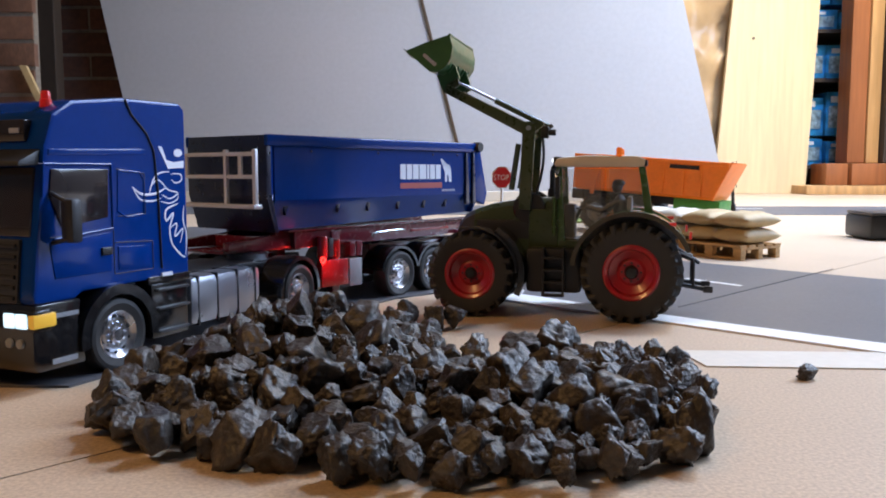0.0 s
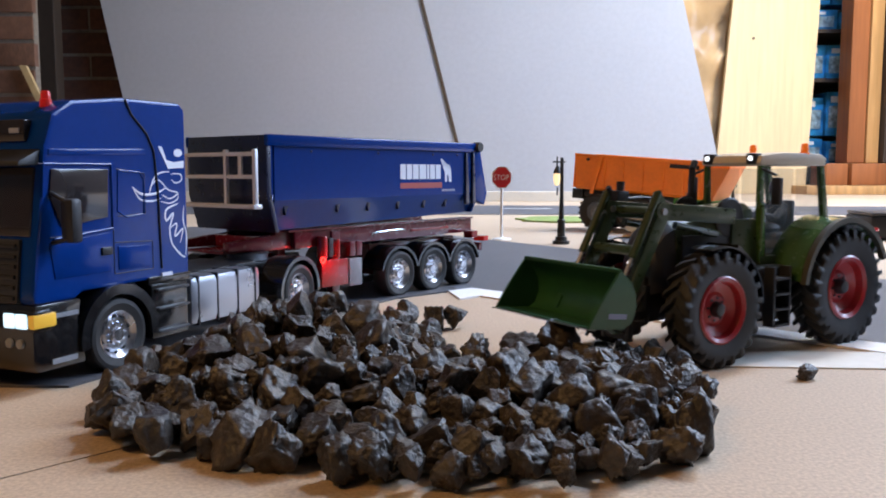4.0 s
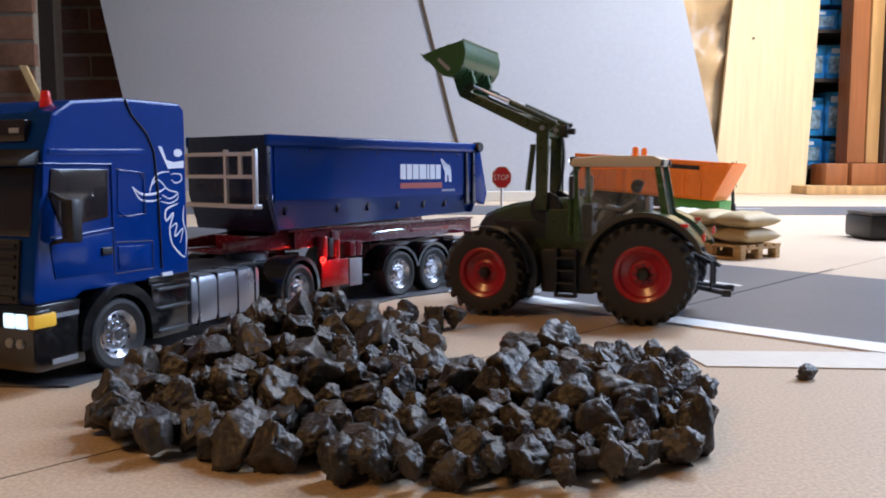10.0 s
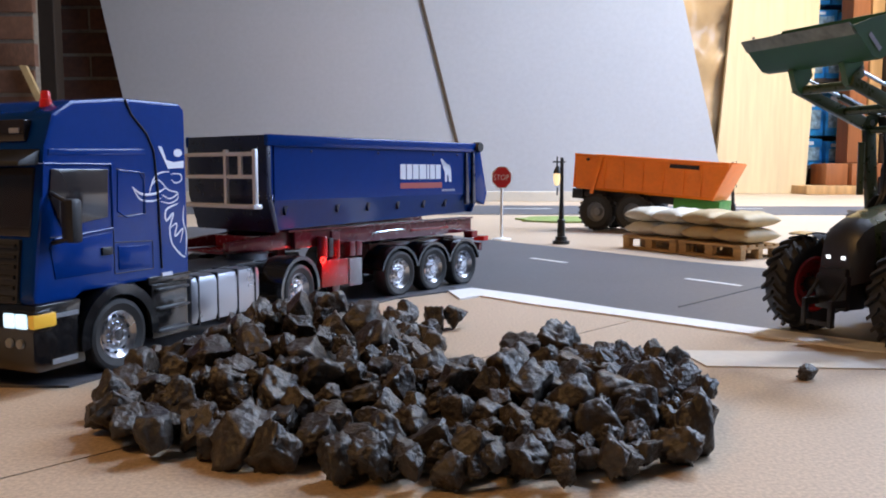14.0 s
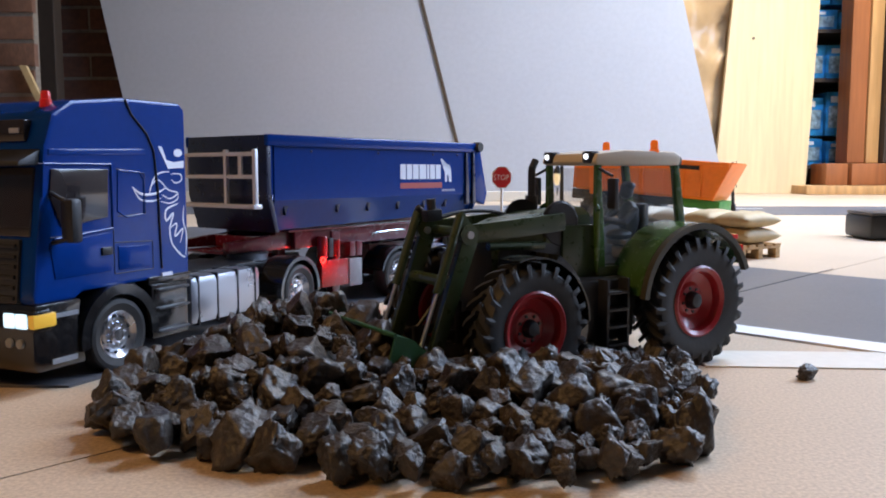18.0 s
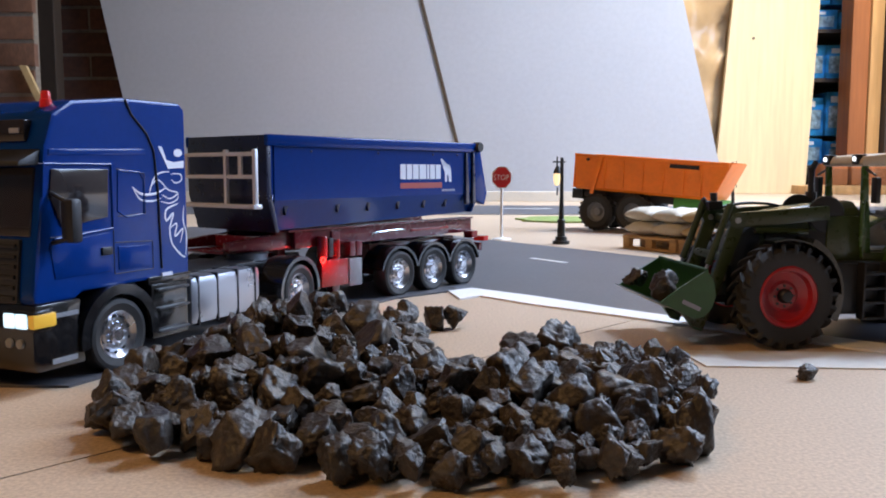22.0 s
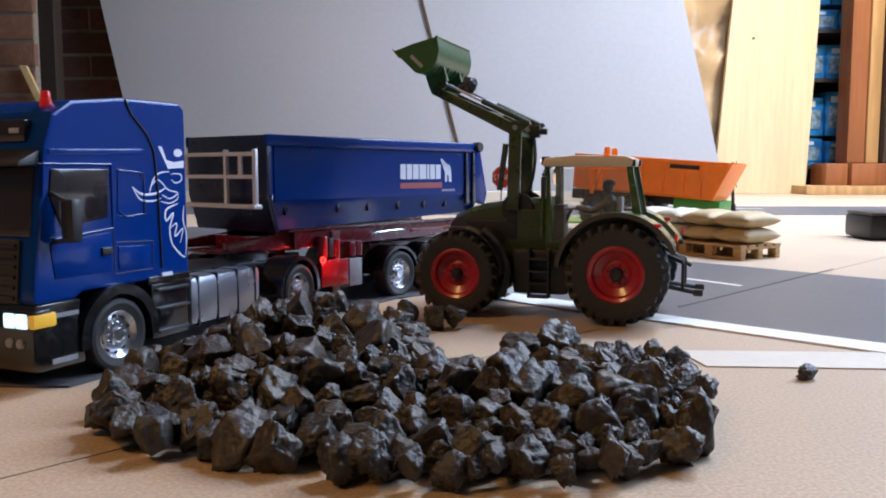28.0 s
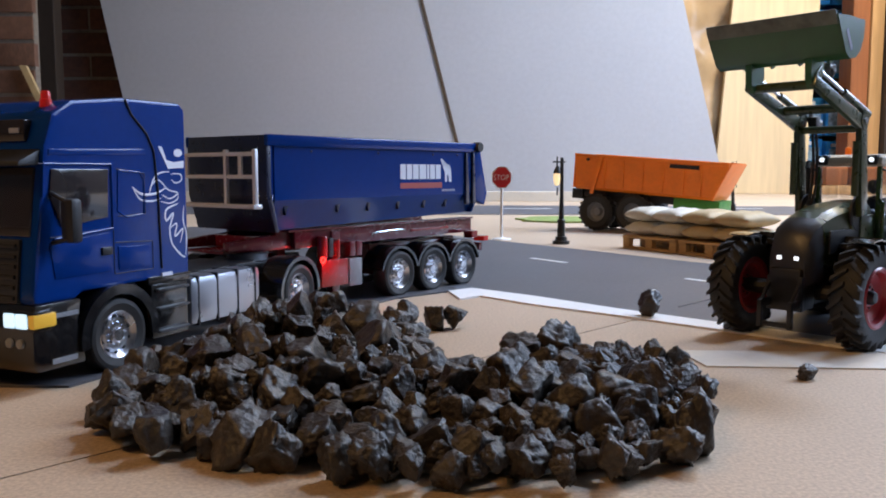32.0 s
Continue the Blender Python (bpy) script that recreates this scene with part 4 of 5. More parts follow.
    part("work_lamp", lathe(bm_(), [(0.0004, 0.0500), (0.0012, 0.0497), (0.0014, 0.0485)], 12, "x", (0, s * 0.0135, 0.0960)), "lamp_on", tractor, "lit white work lamp")
    part("rear_lamp_housing", block(bm_(), -0.0078, -0.0040, *ys(0.0130, 0.0180), 0.0925, 0.0965, 0.0008), "black", tractor)
    bm = bm_()
    rod(bm, (0.0450, s * 0.0165, 0.0912), (0.0455, s * 0.0265, 0.0875), 0.0007)
    block(bm, 0.0435, 0.0462, *ys(0.0240, 0.0290), 0.0730, 0.0865, 0.0008)
    part("mirror", bm, "black", tractor)
    bm = lathe(bm_(), [(0.0003, 0.1042), (0.0016, 0.1037), (0.0019, 0.1022), (0.0019, 0.0998), (0.0024, 0.0993), (0.0024, 0.0970)], 12, "z", (0.009, s * 0.0160, 0))
    part("beacon", bm, "amber", tractor, "orange roof beacon")
    # loader mount
    part("loader_mount", plate(bm_(), [(0.0590, 0.0300), (0.0720, 0.0300), (0.0730, 0.0580), (0.0705, 0.0705), (0.0625, 0.0705), (0.0600, 0.0580)], *ys(0.0105, 0.0146), bevel=0.0008), "green_dark", tractor)
    part("mount_disc", lathe(bm_(), [(0.0005, s * 0.0149), (0.0092, s * 0.0149), (0.0102, s * 0.0143), (0.0102, s * 0.0132), (0.0005, s * 0.0132)], 24, "y", (0.0640, 0, 0.0665)), "black", tractor)
bm = plate(bm_(), [(-0.0060, 0.0922), (0.0470, 0.0922), (0.0485, 0.0938), (0.0465, 0.0975), (0.0290, 0.0992), (-0.0020, 0.0987), (-0.0070, 0.0965)], -0.0185, 0.0185, bevel=0.0014)
part("roof", bm, "cream", tractor, "cream cab roof")
g = part("windscreen", block(bm_(), 0.0440, 0.0444, -0.0150, 0.0150, 0.0740, 0.0910), "glass", tractor, "clear windscreen", smooth=False)
g.visible_shadow = False
g = part("rear_window", plate(bm_(), [(-0.0105, 0.0620), (-0.0101, 0.0620), (-0.0040, 0.0910), (-0.0044, 0.0910)], -0.0148, 0.0148), "glass", tractor, "clear rear window", smooth=False)
g.visible_shadow = False
part("cab_floor", block(bm_(), -0.010, 0.045, -0.0150, 0.0150, 0.0440, 0.0475), "black", tractor)
part("rear_wall", block(bm_(), -0.0120, -0.0095, -0.0150, 0.0150, 0.0440, 0.0620, 0.0006), "green_dark", tractor)
bm = block(bm_(), 0.003, 0.017, -0.0065, 0.0065, 0.0540, 0.0570, 0.0012)
block(bm, 0.001, 0.004, -0.0062, 0.0062, 0.0560, 0.0740, 0.0012)
block(bm, 0.005, 0.015, -0.005, 0.005, 0.0475, 0.0542, 0.001)
part("seat", bm, "seat", tractor)
bm = rod(bm_(), (0.040, 0, 0.0500), (0.0330, 0, 0.0660), 0.0012)
lathe(bm, [(0.0048, 0.0655), (0.0054, 0.0660), (0.0048, 0.0665), (0.0043, 0.0660)], 16, "z", (0.0325, 0, 0.0), closed=True)
part("steering_wheel", bm, "black", tractor)
part("dashboard", block(bm_(), 0.0360, 0.0430, -0.0075, 0.0075, 0.0475, 0.0690, 0.0015), "interior", tractor)
bm = rod(bm_(), (0.0535, -0.0195, 0.0560), (0.0535, -0.0195, 0.0780), 0.0030, 12)
rod(bm, (0.0535, -0.0195, 0.0780), (0.0535, -0.0195, 0.0905), 0.0018, 12)
rod(bm, (0.0535, -0.0195, 0.0905), (0.0505, -0.0205, 0.0945), 0.0018, 12)
part("exhaust", bm, "black", tractor)
for s in (-1, 1):
    part("lower_link", rod(bm_(), (-0.020, s * 0.008, 0.022), (-0.0440, s * 0.0125, 0.0185), 0.0014), "black", tractor)
    part("lift_arm", rod(bm_(), (-0.022, s * 0.008, 0.042), (-0.0360, s * 0.0120, 0.0360), 0.0014), "black", tractor)
    part("lift_rod", rod(bm_(), (-0.0360, s * 0.0120, 0.0360), (-0.0360, s * 0.0115, 0.0200), 0.0010), "black", tractor)
    part("catch_hook", block(bm_(), -0.0475, -0.0420, s * 0.0125 - 0.0016, s * 0.0125 + 0.0016, 0.0165, 0.0205, 0.0006), "black", tractor)
part("hitch_block", block(bm_(), -0.022, -0.012, -0.0100, 0.0100, 0.0220, 0.0460, 0.0015), "black", tractor)
part("top_link", rod(bm_(), (-0.022, 0, 0.045), (-0.0400, 0, 0.0330), 0.0012), "black", tractor)
for s in (-1, 1):
    bm = block(bm_(), 0.1140, 0.1260, s * 0.0080 - 0.0012, s * 0.0080 + 0.0012, 0.0200, 0.0240, 0.0005)
    block(bm, 0.1230, 0.1260, s * 0.0080 - 0.0012, s * 0.0080 + 0.0012, 0.0100, 0.0238, 0.0005)
    part("front_link", bm, "black", tractor)
    part("front_lift_rod", rod(bm_(), (0.1150, s * 0.0080, 0.0330), (0.1235, s * 0.0080, 0.0235), 0.0010), "black", tractor)
part("front_hitch_plate", block(bm_(), 0.1125, 0.1160, -0.0095, 0.0095, 0.0180, 0.0360, 0.0008), "black", tractor)
part("front_cross_bar", block(bm_(), 0.1232, 0.1256, -0.0066, 0.0066, 0.0105, 0.0130, 0.0004), "black", tractor)

# loader arm: turns about PIVOT; drawn with the first beam level
PIVOT, L1, L2, BEND = Vector((0.0663, 0.0, 0.0676)), 0.0486, 0.0584, -67.0
tipx, tipz = L1 + L2 * math.cos(radians(BEND)), L2 * math.sin(radians(BEND))


def beam(bm, a, b, wa, wb, y0, y1):
    a, b = Vector((a[0], 0, a[1])), Vector((b[0], 0, b[1]))
    d = (b - a).normalized()
    n = Vector((-d.z, 0, d.x))
    out = [a + n * wa - d * 0.002, b + n * wb + d * 0.001, b - n * wb + d * 0.001, a - n * wa - d * 0.002]
    return plate(bm, [(p.x, p.z) for p in out], y0, y1, bevel=0.0006)


arm = None
knee = (L1, 0.0)
for s in (1, -1):
    y0, y1 = (0.0150, 0.0182) if s > 0 else (-0.0182, -0.0150)
    bm = beam(bm_(), (0, 0), knee, 0.0038, 0.0040, y0, y1)
    beam(bm, (L1 - 0.002, 0.001), (tipx, tipz), 0.0037, 0.0027, y0, y1)
    lathe(bm, [(0.0004, y0 - 0.0004), (0.0042, y0 - 0.0004), (0.0042, y1 + 0.0004), (0.0004, y1 + 0.0004)], 18, "y", (L1, 0, 0))
    if arm is None:
        arm = part("loader_arm", bm, "green_dark", tractor, "dark green front loader arms")
        arm.location = PIVOT
    else:
        part("loader_beam", bm, "green_dark", arm)
    d = Vector((tipx - L1, 0, tipz)).normalized()
    n = Vector((-d.z, 0, d.x))
    k, t = Vector((L1, 0, 0)), Vector((tipx, 0, tipz))
    ym = (y0 + y1) / 2
    a, b = k + n * 0.0058 - d * 0.0065, t + n * 0.0068 - d * 0.0050
    mid = a.lerp(b, 0.55)
    part("cylinder", rod(bm_(), (a.x, ym, a.z), (mid.x, ym, mid.z), 0.0019), "green_dark", arm)
    part("piston", rod(bm_(), (mid.x, ym, mid.z), (b.x, ym, b.z), 0.0009), "chrome", arm, "chrome piston rod")
    part("knee_bracket", plate(bm_(), [((k - d * 0.003 - n * 0.003).x, (k - d * 0.003 - n * 0.003).z), ((k + d * 0.004).x, (k + d * 0.004).z), ((a + d * 0.002 + n * 0.0012).x, (a + d * 0.002 + n * 0.0012).z), ((a - d * 0.0016).x, (a - d * 0.0016).z)], ym - 0.0012, ym + 0.0012, bevel=0.0003), "green_dark", arm)
    part("pin", rod(bm_(), (L1, y0 - 0.0012, 0), (L1, y1 + 0.0012, 0), 0.0016, 12), "silver", arm)
    part("lift_cylinder", rod(bm_(), (0.010, ym, -0.009), (L1 - 0.010, ym, -0.006), 0.0018), "green_dark", arm)
    part("link_plate", plate(bm_(), [(tipx - 0.003, tipz - 0.001), (tipx + 0.003, tipz), (b.x + 0.003, b.z), (b.x - 0.002, b.z + 0.001)], ym - 0.0010, ym + 0.0010, bevel=0.0003), "green_dark", arm)
for f in (0.35, 0.93):
    p = Vector((L1, 0, 0)).lerp(Vector((tipx, 0, tipz)), f)
    part("cross_tube", rod(bm_(), (p.x, -0.0162, p.z), (p.x, 0.0162, p.z), 0.0024, 12), "green_dark", arm)
part("coupling", rod(rod(block(bm_(), L1 - 0.0050, L1 + 0.0030, -0.0140, -0.0090, 0.0040, 0.0090, 0.0008), (L1 - 0.001, -0.0115, 0.0085), (L1 - 0.001, -0.0115, 0.0135), 0.0020), (L1 + 0.0010, -0.0150, 0.0070), (L1 + 0.0040, -0.0150, 0.0105), 0.0014), "black", arm, "black hydraulic coupling block")
for y in (-0.0120, -0.0100):
    part("hose", tube(bm_(), [(L1 - 0.003, y, 0.0050), (L1 * 0.6, y, 0.0065), (L1 * 0.2, y, 0.0030), (-0.002, y, -0.0080)], [0.0008] * 4), "black", arm)
part("knee_tube", rod(bm_(), (L1 - 0.004, -0.0162, 0.0), (L1 - 0.004, 0.0162, 0.0), 0.0020, 12), "green_dark", arm)

# bucket: origin at its hinge, floor level, mouth towards +x
BW = 0.0320
prof = [(0.0190, 0.0312), (0.0122, 0.0264), (0.0078, 0.0195), (0.0070, 0.0125), (0.0092, 0.0062), (0.0140, 0.0030), (0.0360, 0.0030)]
inner = [(0.0360, 0.0038), (0.0144, 0.0040), (0.0104, 0.0070), (0.0084, 0.0127), (0.0092, 0.0190), (0.0132, 0.0255), (0.0196, 0.0301)]
bm = plate(bm_(), prof + inner, -BW, BW)
for s in (-1, 1):
    plate(bm, prof + [(0.0290, 0.0160)], s * BW - 0.0006, s * BW + 0.0006)
for s in (-1, 1):
    plate(bm, [(0.0130, 0.0030), (0.0030, -0.0024), (-0.0024, -0.0018), (-0.0010, 0.0120), (0.0074, 0.0170)], s * 0.0150 - 0.0016, s * 0.0150 + 0.0016)
rod(bm, (0.0192, -BW, 0.0312), (0.0192, BW, 0.0312), 0.0009, 8)
bucket = part("bucket", bm, "bucket", arm, "green loader bucket", angle=35)
part("cutting_edge", plate(bm_(), [(0.0310, 0.0018), (0.0385, 0.0028), (0.0385, 0.0033), (0.0310, 0.0028)], -BW, BW), "bucket_worn", bucket, "scraped steel cutting edge")
for y in (-0.021, -0.007, 0.007, 0.021):
    part("back_rib", plate(bm_(), [(0.0078, 0.0090), (0.0058, 0.0105), (0.0058, 0.0160), (0.0080, 0.0180)], y - 0.0006, y + 0.0006), "bucket", bucket)
part("lettering_bar", block(bm_(), 0.0130, 0.0245, BW + 0.0005, BW + 0.0008, 0.0080, 0.0105), "print_grey", bucket, "faded pale lettering bar")

for ob in [bucket] + list(bucket.children):
    ob.data.transform(Matrix.Translation((-0.0010, 0, -0.0003)) @ Matrix.Diagonal((0.89, 1.015, 0.88, 1)))

# doll at the wheel, one plain mesh
bm = bm_()
ball(bm, (0.0085, 0, 0.0665), 0.0062, (0.75, 0.95, 1.45))
ball(bm, (0.0105, 0, 0.0800), 0.0036, (1, 0.9, 1.15))
ball(bm, (0.0095, 0, 0.0822), 0.0036, (1.1, 1, 0.7))
ball(bm, (0.0150, 0, 0.0590), 0.0050, (1.5, 1.1, 0.6))
for s in (-1, 1):
    rod(bm, (0.010, s * 0.0062, 0.0710), (0.019, s * 0.0068, 0.0650), 0.0019, 8)
    rod(bm, (0.019, s * 0.0068, 0.0650), (0.0290, s * 0.0036, 0.0672), 0.0016, 8)
doll = part("driver_doll", bm, "doll")
tagged(doll, "small dark blue driver doll seated in the tractor cab", "doll")

# ---- orange trailer, pallets, sacks, sign and lamps ----
ot = thing("orange_trailer", pose(0.3065, 1.2306, 0.0, 0, 4.2, -34.6), "orange toy tipping trailer with dark tyres, parked", "trailer")
osec = [(0.040, 0.108), (0.037, 0.060), (0.033, 0.056), (-0.033, 0.056), (-0.037, 0.060), (-0.040, 0.108), (-0.0385, 0.108), (-0.0355, 0.061), (0.0355, 0.061), (0.0385, 0.108)]
bm = loft(bm_(), [[(x, y, z) for y, z in osec] for x in (-0.106, 0.104)])
part("tub", bm, "orange", ot, angle=20)
part("end_wall", plate(bm_(), [(0.101, 0.057), (0.104, 0.057), (0.126, 0.1085), (0.122, 0.1085)], -0.0385, 0.0385, bevel=0.0006), "orange", ot)
part("rear_wall", block(bm_(), -0.1085, -0.1055, -0.0395, 0.0395, 0.058, 0.108, 0.0006), "orange", ot)
for s in (-1, 1):
    ys = lambda a, b: (min(s * a, s * b), max(s * a, s * b))
    part("top_rail", block(bm_(), -0.108, 0.123, *ys(0.0380, 0.0420), 0.1045, 0.1095, 0.0008), "orange", ot)
    part("wing", plate(bm_(), [(0.100, 0.0600), (0.103, 0.0600), (0.1245, 0.1080), (0.100, 0.1080)], *ys(0.0365, 0.0395)), "orange", ot)
    for x in (-0.060, -0.030, 0.000, 0.030, 0.060, 0.085):
        part("side_rib", plate(bm_(), [(x - 0.0022, 0.060), (x + 0.0022, 0.060), (x + 0.0014, 0.104), (x - 0.0014, 0.104)], *ys(0.0385, 0.0402), bevel=0.0004), "orange", ot)
    arm_ = Matrix.Translation((-0.070, 0, 0.080)) @ pose(0, 0, 0, 0, 12, 0)
    part("tail_arm", block(bm_(), -0.0030, 0.0030, *ys(0.0395, 0.0430), -0.030, 0.030, 0.0008, arm_), "orange", ot)
    part("pivot_pin", lathe(bm_(), [(0.0004, s * 0.0432), (0.0022, s * 0.0430), (0.0022, s * 0.0395)], 12, "y", (-0.086, 0, 0.1015)), "black", ot)
    for x in (-0.068, -0.010):
        bm = lathe(bm_(), [(0.0145, s * 0.022), (0.024, s * 0.021), (0.0265, s * 0.024), (0.0272, s * 0.028), (0.0272, s * 0.035), (0.0265, s * 0.039), (0.023, s * 0.0415), (0.0145, s * 0.039)], 30, closed=True)
        tyre = part("wheel", bm, "rubber", ot)
        tyre.location = (x, 0, 0.0282 + 0.0735 * x + 0.0005)
        lug = part("tread_lug", block(bm_(), -0.0014, 0.0014, s * 0.0315 - 0.0080, s * 0.0315 + 0.0080, 0.0265, 0.0282), "rubber", tyre, smooth=False)
        for k in range(22):
            ob = lug if k == 0 else new("tread_lug", lug.data)
            ob.parent = tyre
            ob.matrix_local = pose(0, 0, 0, 0, 360.0 * k / 22, 0)
        part("rim", lathe(bm_(), [(0.0004, s * 0.033), (0.005, s * 0.033), (0.007, s * 0.028), (0.012, s * 0.030), (0.0145, s * 0.038), (0.0150, s * 0.036), (0.0150, s * 0.024), (0.0004, s * 0.024)], 22), "grey", tyre, "grey rim")
bm = bm_()
block(bm, -0.100, 0.100, -0.017, 0.017, 0.044, 0.0555, 0.001)
block(bm, -0.118, -0.100, -0.020, 0.020, 0.040, 0.055, 0.001)
part("chassis", bm, "black", ot)
bm = bm_()
for y in (-0.021, 0.014):
    block(bm, 0.045, 0.112, y - 0.004, y + 0.004, 0.034, 0.0555, 0.001)
block(bm, 0.096, 0.112, -0.030, 0.030, 0.042, 0.0555, 0.001)
part("green_frame", bm, "chassis_green", ot, "bright green drawbar frame")
part("drawbar", block(bm_(), 0.105, 0.165, -0.006, 0.006, 0.030, 0.038, 0.001), "chassis_green", ot)
part("support_leg", block(bm_(), 0.140, 0.146, -0.003, 0.003, 0.0115, 0.036, 0.0006), "black", ot)
part("lettering_bar", block(bm_(), 0.040, 0.082, -0.0412, -0.0400, 0.0975, 0.1030), "black", ot, "dark lettering bar")

PD = Vector((0.52, -0.854, 0.0))


def make_pallet(m):
    p = thing("pallet", m, "small bare wooden pallet", "pallet", "pallets beside the road")
    for y in (-0.027, -0.0135, 0.0, 0.0135, 0.027):
        part("deck_board", block(bm_(), -0.041, 0.041, y - 0.0050, y + 0.0050, 0.0125, 0.0150, 0.0004), "pallet", p)
    for y in (-0.027, 0.0, 0.027):
        part("runner", block(bm_(), -0.041, 0.041, y - 0.0035, y + 0.0035, 0.0, 0.0022, 0.0003), "pallet", p)
        for x in (-0.036, 0.0, 0.036):
            part("foot_block", block(bm_(), x - 0.005, x + 0.005, y - 0.0035, y + 0.0035, 0.0023, 0.0100, 0.0004), "pallet", p)
    for x in (-0.036, 0.0, 0.036):
        part("cross_board", block(bm_(), x - 0.005, x + 0.005, -0.031, 0.031, 0.0101, 0.0124, 0.0003), "pallet", p)
    return p


yaw = math.degrees(math.atan2(PD.y, PD.x))
base = Vector((0.210, 0.964, 0.0)) + Vector((0.854, 0.52, 0)) * 0.032
p0 = make_pallet(Matrix.Translation(base + PD * 0.043) @ pose(0, 0, 0, 0, 0, yaw))
copy_thing(p0, Matrix.Translation(base + PD * 0.129) @ pose(0, 0, 0, 0, 0, yaw))


def make_sack(seed):
    rng = random.Random(seed)
    bm = bm_()
    n, k = 18, 12
    top = [[None] * (k + 1) for _ in range(n + 1)]
    bot = [[None] * (k + 1) for _ in range(n + 1)]
    for i in range(n + 1):
        for j in range(k + 1):
            u, v = i / n * 2 - 1, j / k * 2 - 1
            full = max((1 - abs(u) ** 2.6) * (1 - abs(v) ** 2.6), 0) ** 0.5
            w = 0.0006 * rng.uniform(-1, 1) + 0.0012 * noise.noise(Vector((u * 3, v * 3, seed)))
            x, y = u * 0.028 * (1 + 0.05 * abs(v)), v * 0.0212 * (1 + 0.06 * abs(u))
            top[i][j] = bm.verts.new((x, y, 0.0078 + 0.0096 * full + w * full))
            bot[i][j] = top[i][j] if i in (0, n) or j in (0, k) else bm.verts.new((x, y, 0.0078 - 0.0078 * full))
    for i in range(n):
        for j in range(k):
            bm.faces.new((top[i][j], top[i + 1][j], top[i + 1][j + 1], top[i][j + 1]))
            bm.faces.new((bot[i][j], bot[i][j + 1], bot[i + 1][j + 1], bot[i + 1][j]))
    return bm


for i in range(4):
    kind = "sack" if i < 2 else "sack_tan"
    word = "white" if i < 2 else "tan"
    for layer in range(2):
        ob = part("sack", make_sack(i * 2 + layer), kind)
        c = base + PD * (0.021 + 0.0435 * i) + Vector((0, 0, 0.0150 + 0.0160 * layer))
        ob.matrix_world = Matrix.Translation(c) @ pose(0, 0, 0, 0, 0, yaw + 90 + random.Random(i * 3 + layer).uniform(-6, 6))
        tagged(ob, "full " + word + " paper sack stacked on a wooden pallet", "sack", "sacks on the pallets")


def stop_sign(m):
    t = thing("stop_sign", m, "red octagonal toy stop sign on a white post", "sign")
    part("foot", lathe(bm_(), [(0.0005, 0.0030), (0.004, 0.0028), (0.0125, 0.0012), (0.013, 0.0), (0.0005, 0.0)], 20, "z"), "white_line", t)
    part("post", rod(bm_(), (0, 0, 0.0025), (0, 0, 0.094), 0.0017, 12), "white_line", t)
    oc = [(math.cos(radians(22.5 + 45 * k)) * 0.0138, 0.0815 + math.sin(radians(22.5 + 45 * k)) * 0.0155) for k in range(8)]
    oi = [(x * 0.9, 0.0815 + (z - 0.0815) * 0.9) for x, z in oc]
    part("rim", plate(bm_(), oc, -0.0030, -0.0018, bevel=0.0002), "white_line", t, smooth=False)
    part("face", plate(bm_(), oi, -0.0034, -0.0030), "sign_red", t, smooth=False)
    lettering("letters", "STOP", 0.0105, Matrix.Translation((-0.0110, -0.00345, 0.0780)) @ pose(0, 0, 0, 90, 0, 0) , "white_line", t, "white STOP lettering", stretch=0.82)
    return t


stop_sign(pose(0.077, 1.077, 0, 0, 0, -4))


def street_lamp(m, lit):
    t = thing("street_lamp", m, "black toy street lamp with a hanging lantern", "lamp", "street lamps")
    part("base", lathe(bm_(), [(0.0005, 0.0), (0.0105, 0.0), (0.0105, 0.0040), (0.0075, 0.0045), (0.0070, 0.0090), (0.0050, 0.0100), (0.0045, 0.0280), (0.0055, 0.0285), (0.0050, 0.0300), (0.0032, 0.0310), (0.0024, 0.0600), (0.0020, 0.1060), (0.0005, 0.1065)], 16, "z"), "iron", t)
    bm = rod(bm_(), (0.004, 0, 0.1010), (-0.0115, 0, 0.1010), 0.0010)
    rod(bm, (-0.0060, 0, 0.1075), (-0.0060, 0, 0.0960), 0.0009)
    rod(bm, (0.0, 0, 0.0910), (-0.0060, 0, 0.0960), 0.0007)
    rod(bm, (-0.0055, 0, 0.0600), (-0.0055, 0, 0.0700), 0.0009)
    part("bracket", bm, "iron", t)
    part("hood", lathe(bm_(), [(0.0006, 0.0985), (0.0012, 0.0950), (0.0036, 0.0910), (0.0044, 0.0868), (0.0005, 0.0868)], 14, "z", (-0.0062, 0, 0)), "iron", t)
    ob = part("globe", lathe(bm_(), [(0.0005, 0.0720), (0.0028, 0.0735), (0.0042, 0.0790), (0.0040, 0.0866), (0.0005, 0.0866)], 14, "z", (-0.0062, 0, 0)), "bulb" if lit else "glass", t, "glowing lantern globe")
    return t


street_lamp(pose(0.146, 1.010, 0, 0, 0, 0), True)
street_lamp(pose(0.528, 1.49, 0, 0, 2, 160), False)

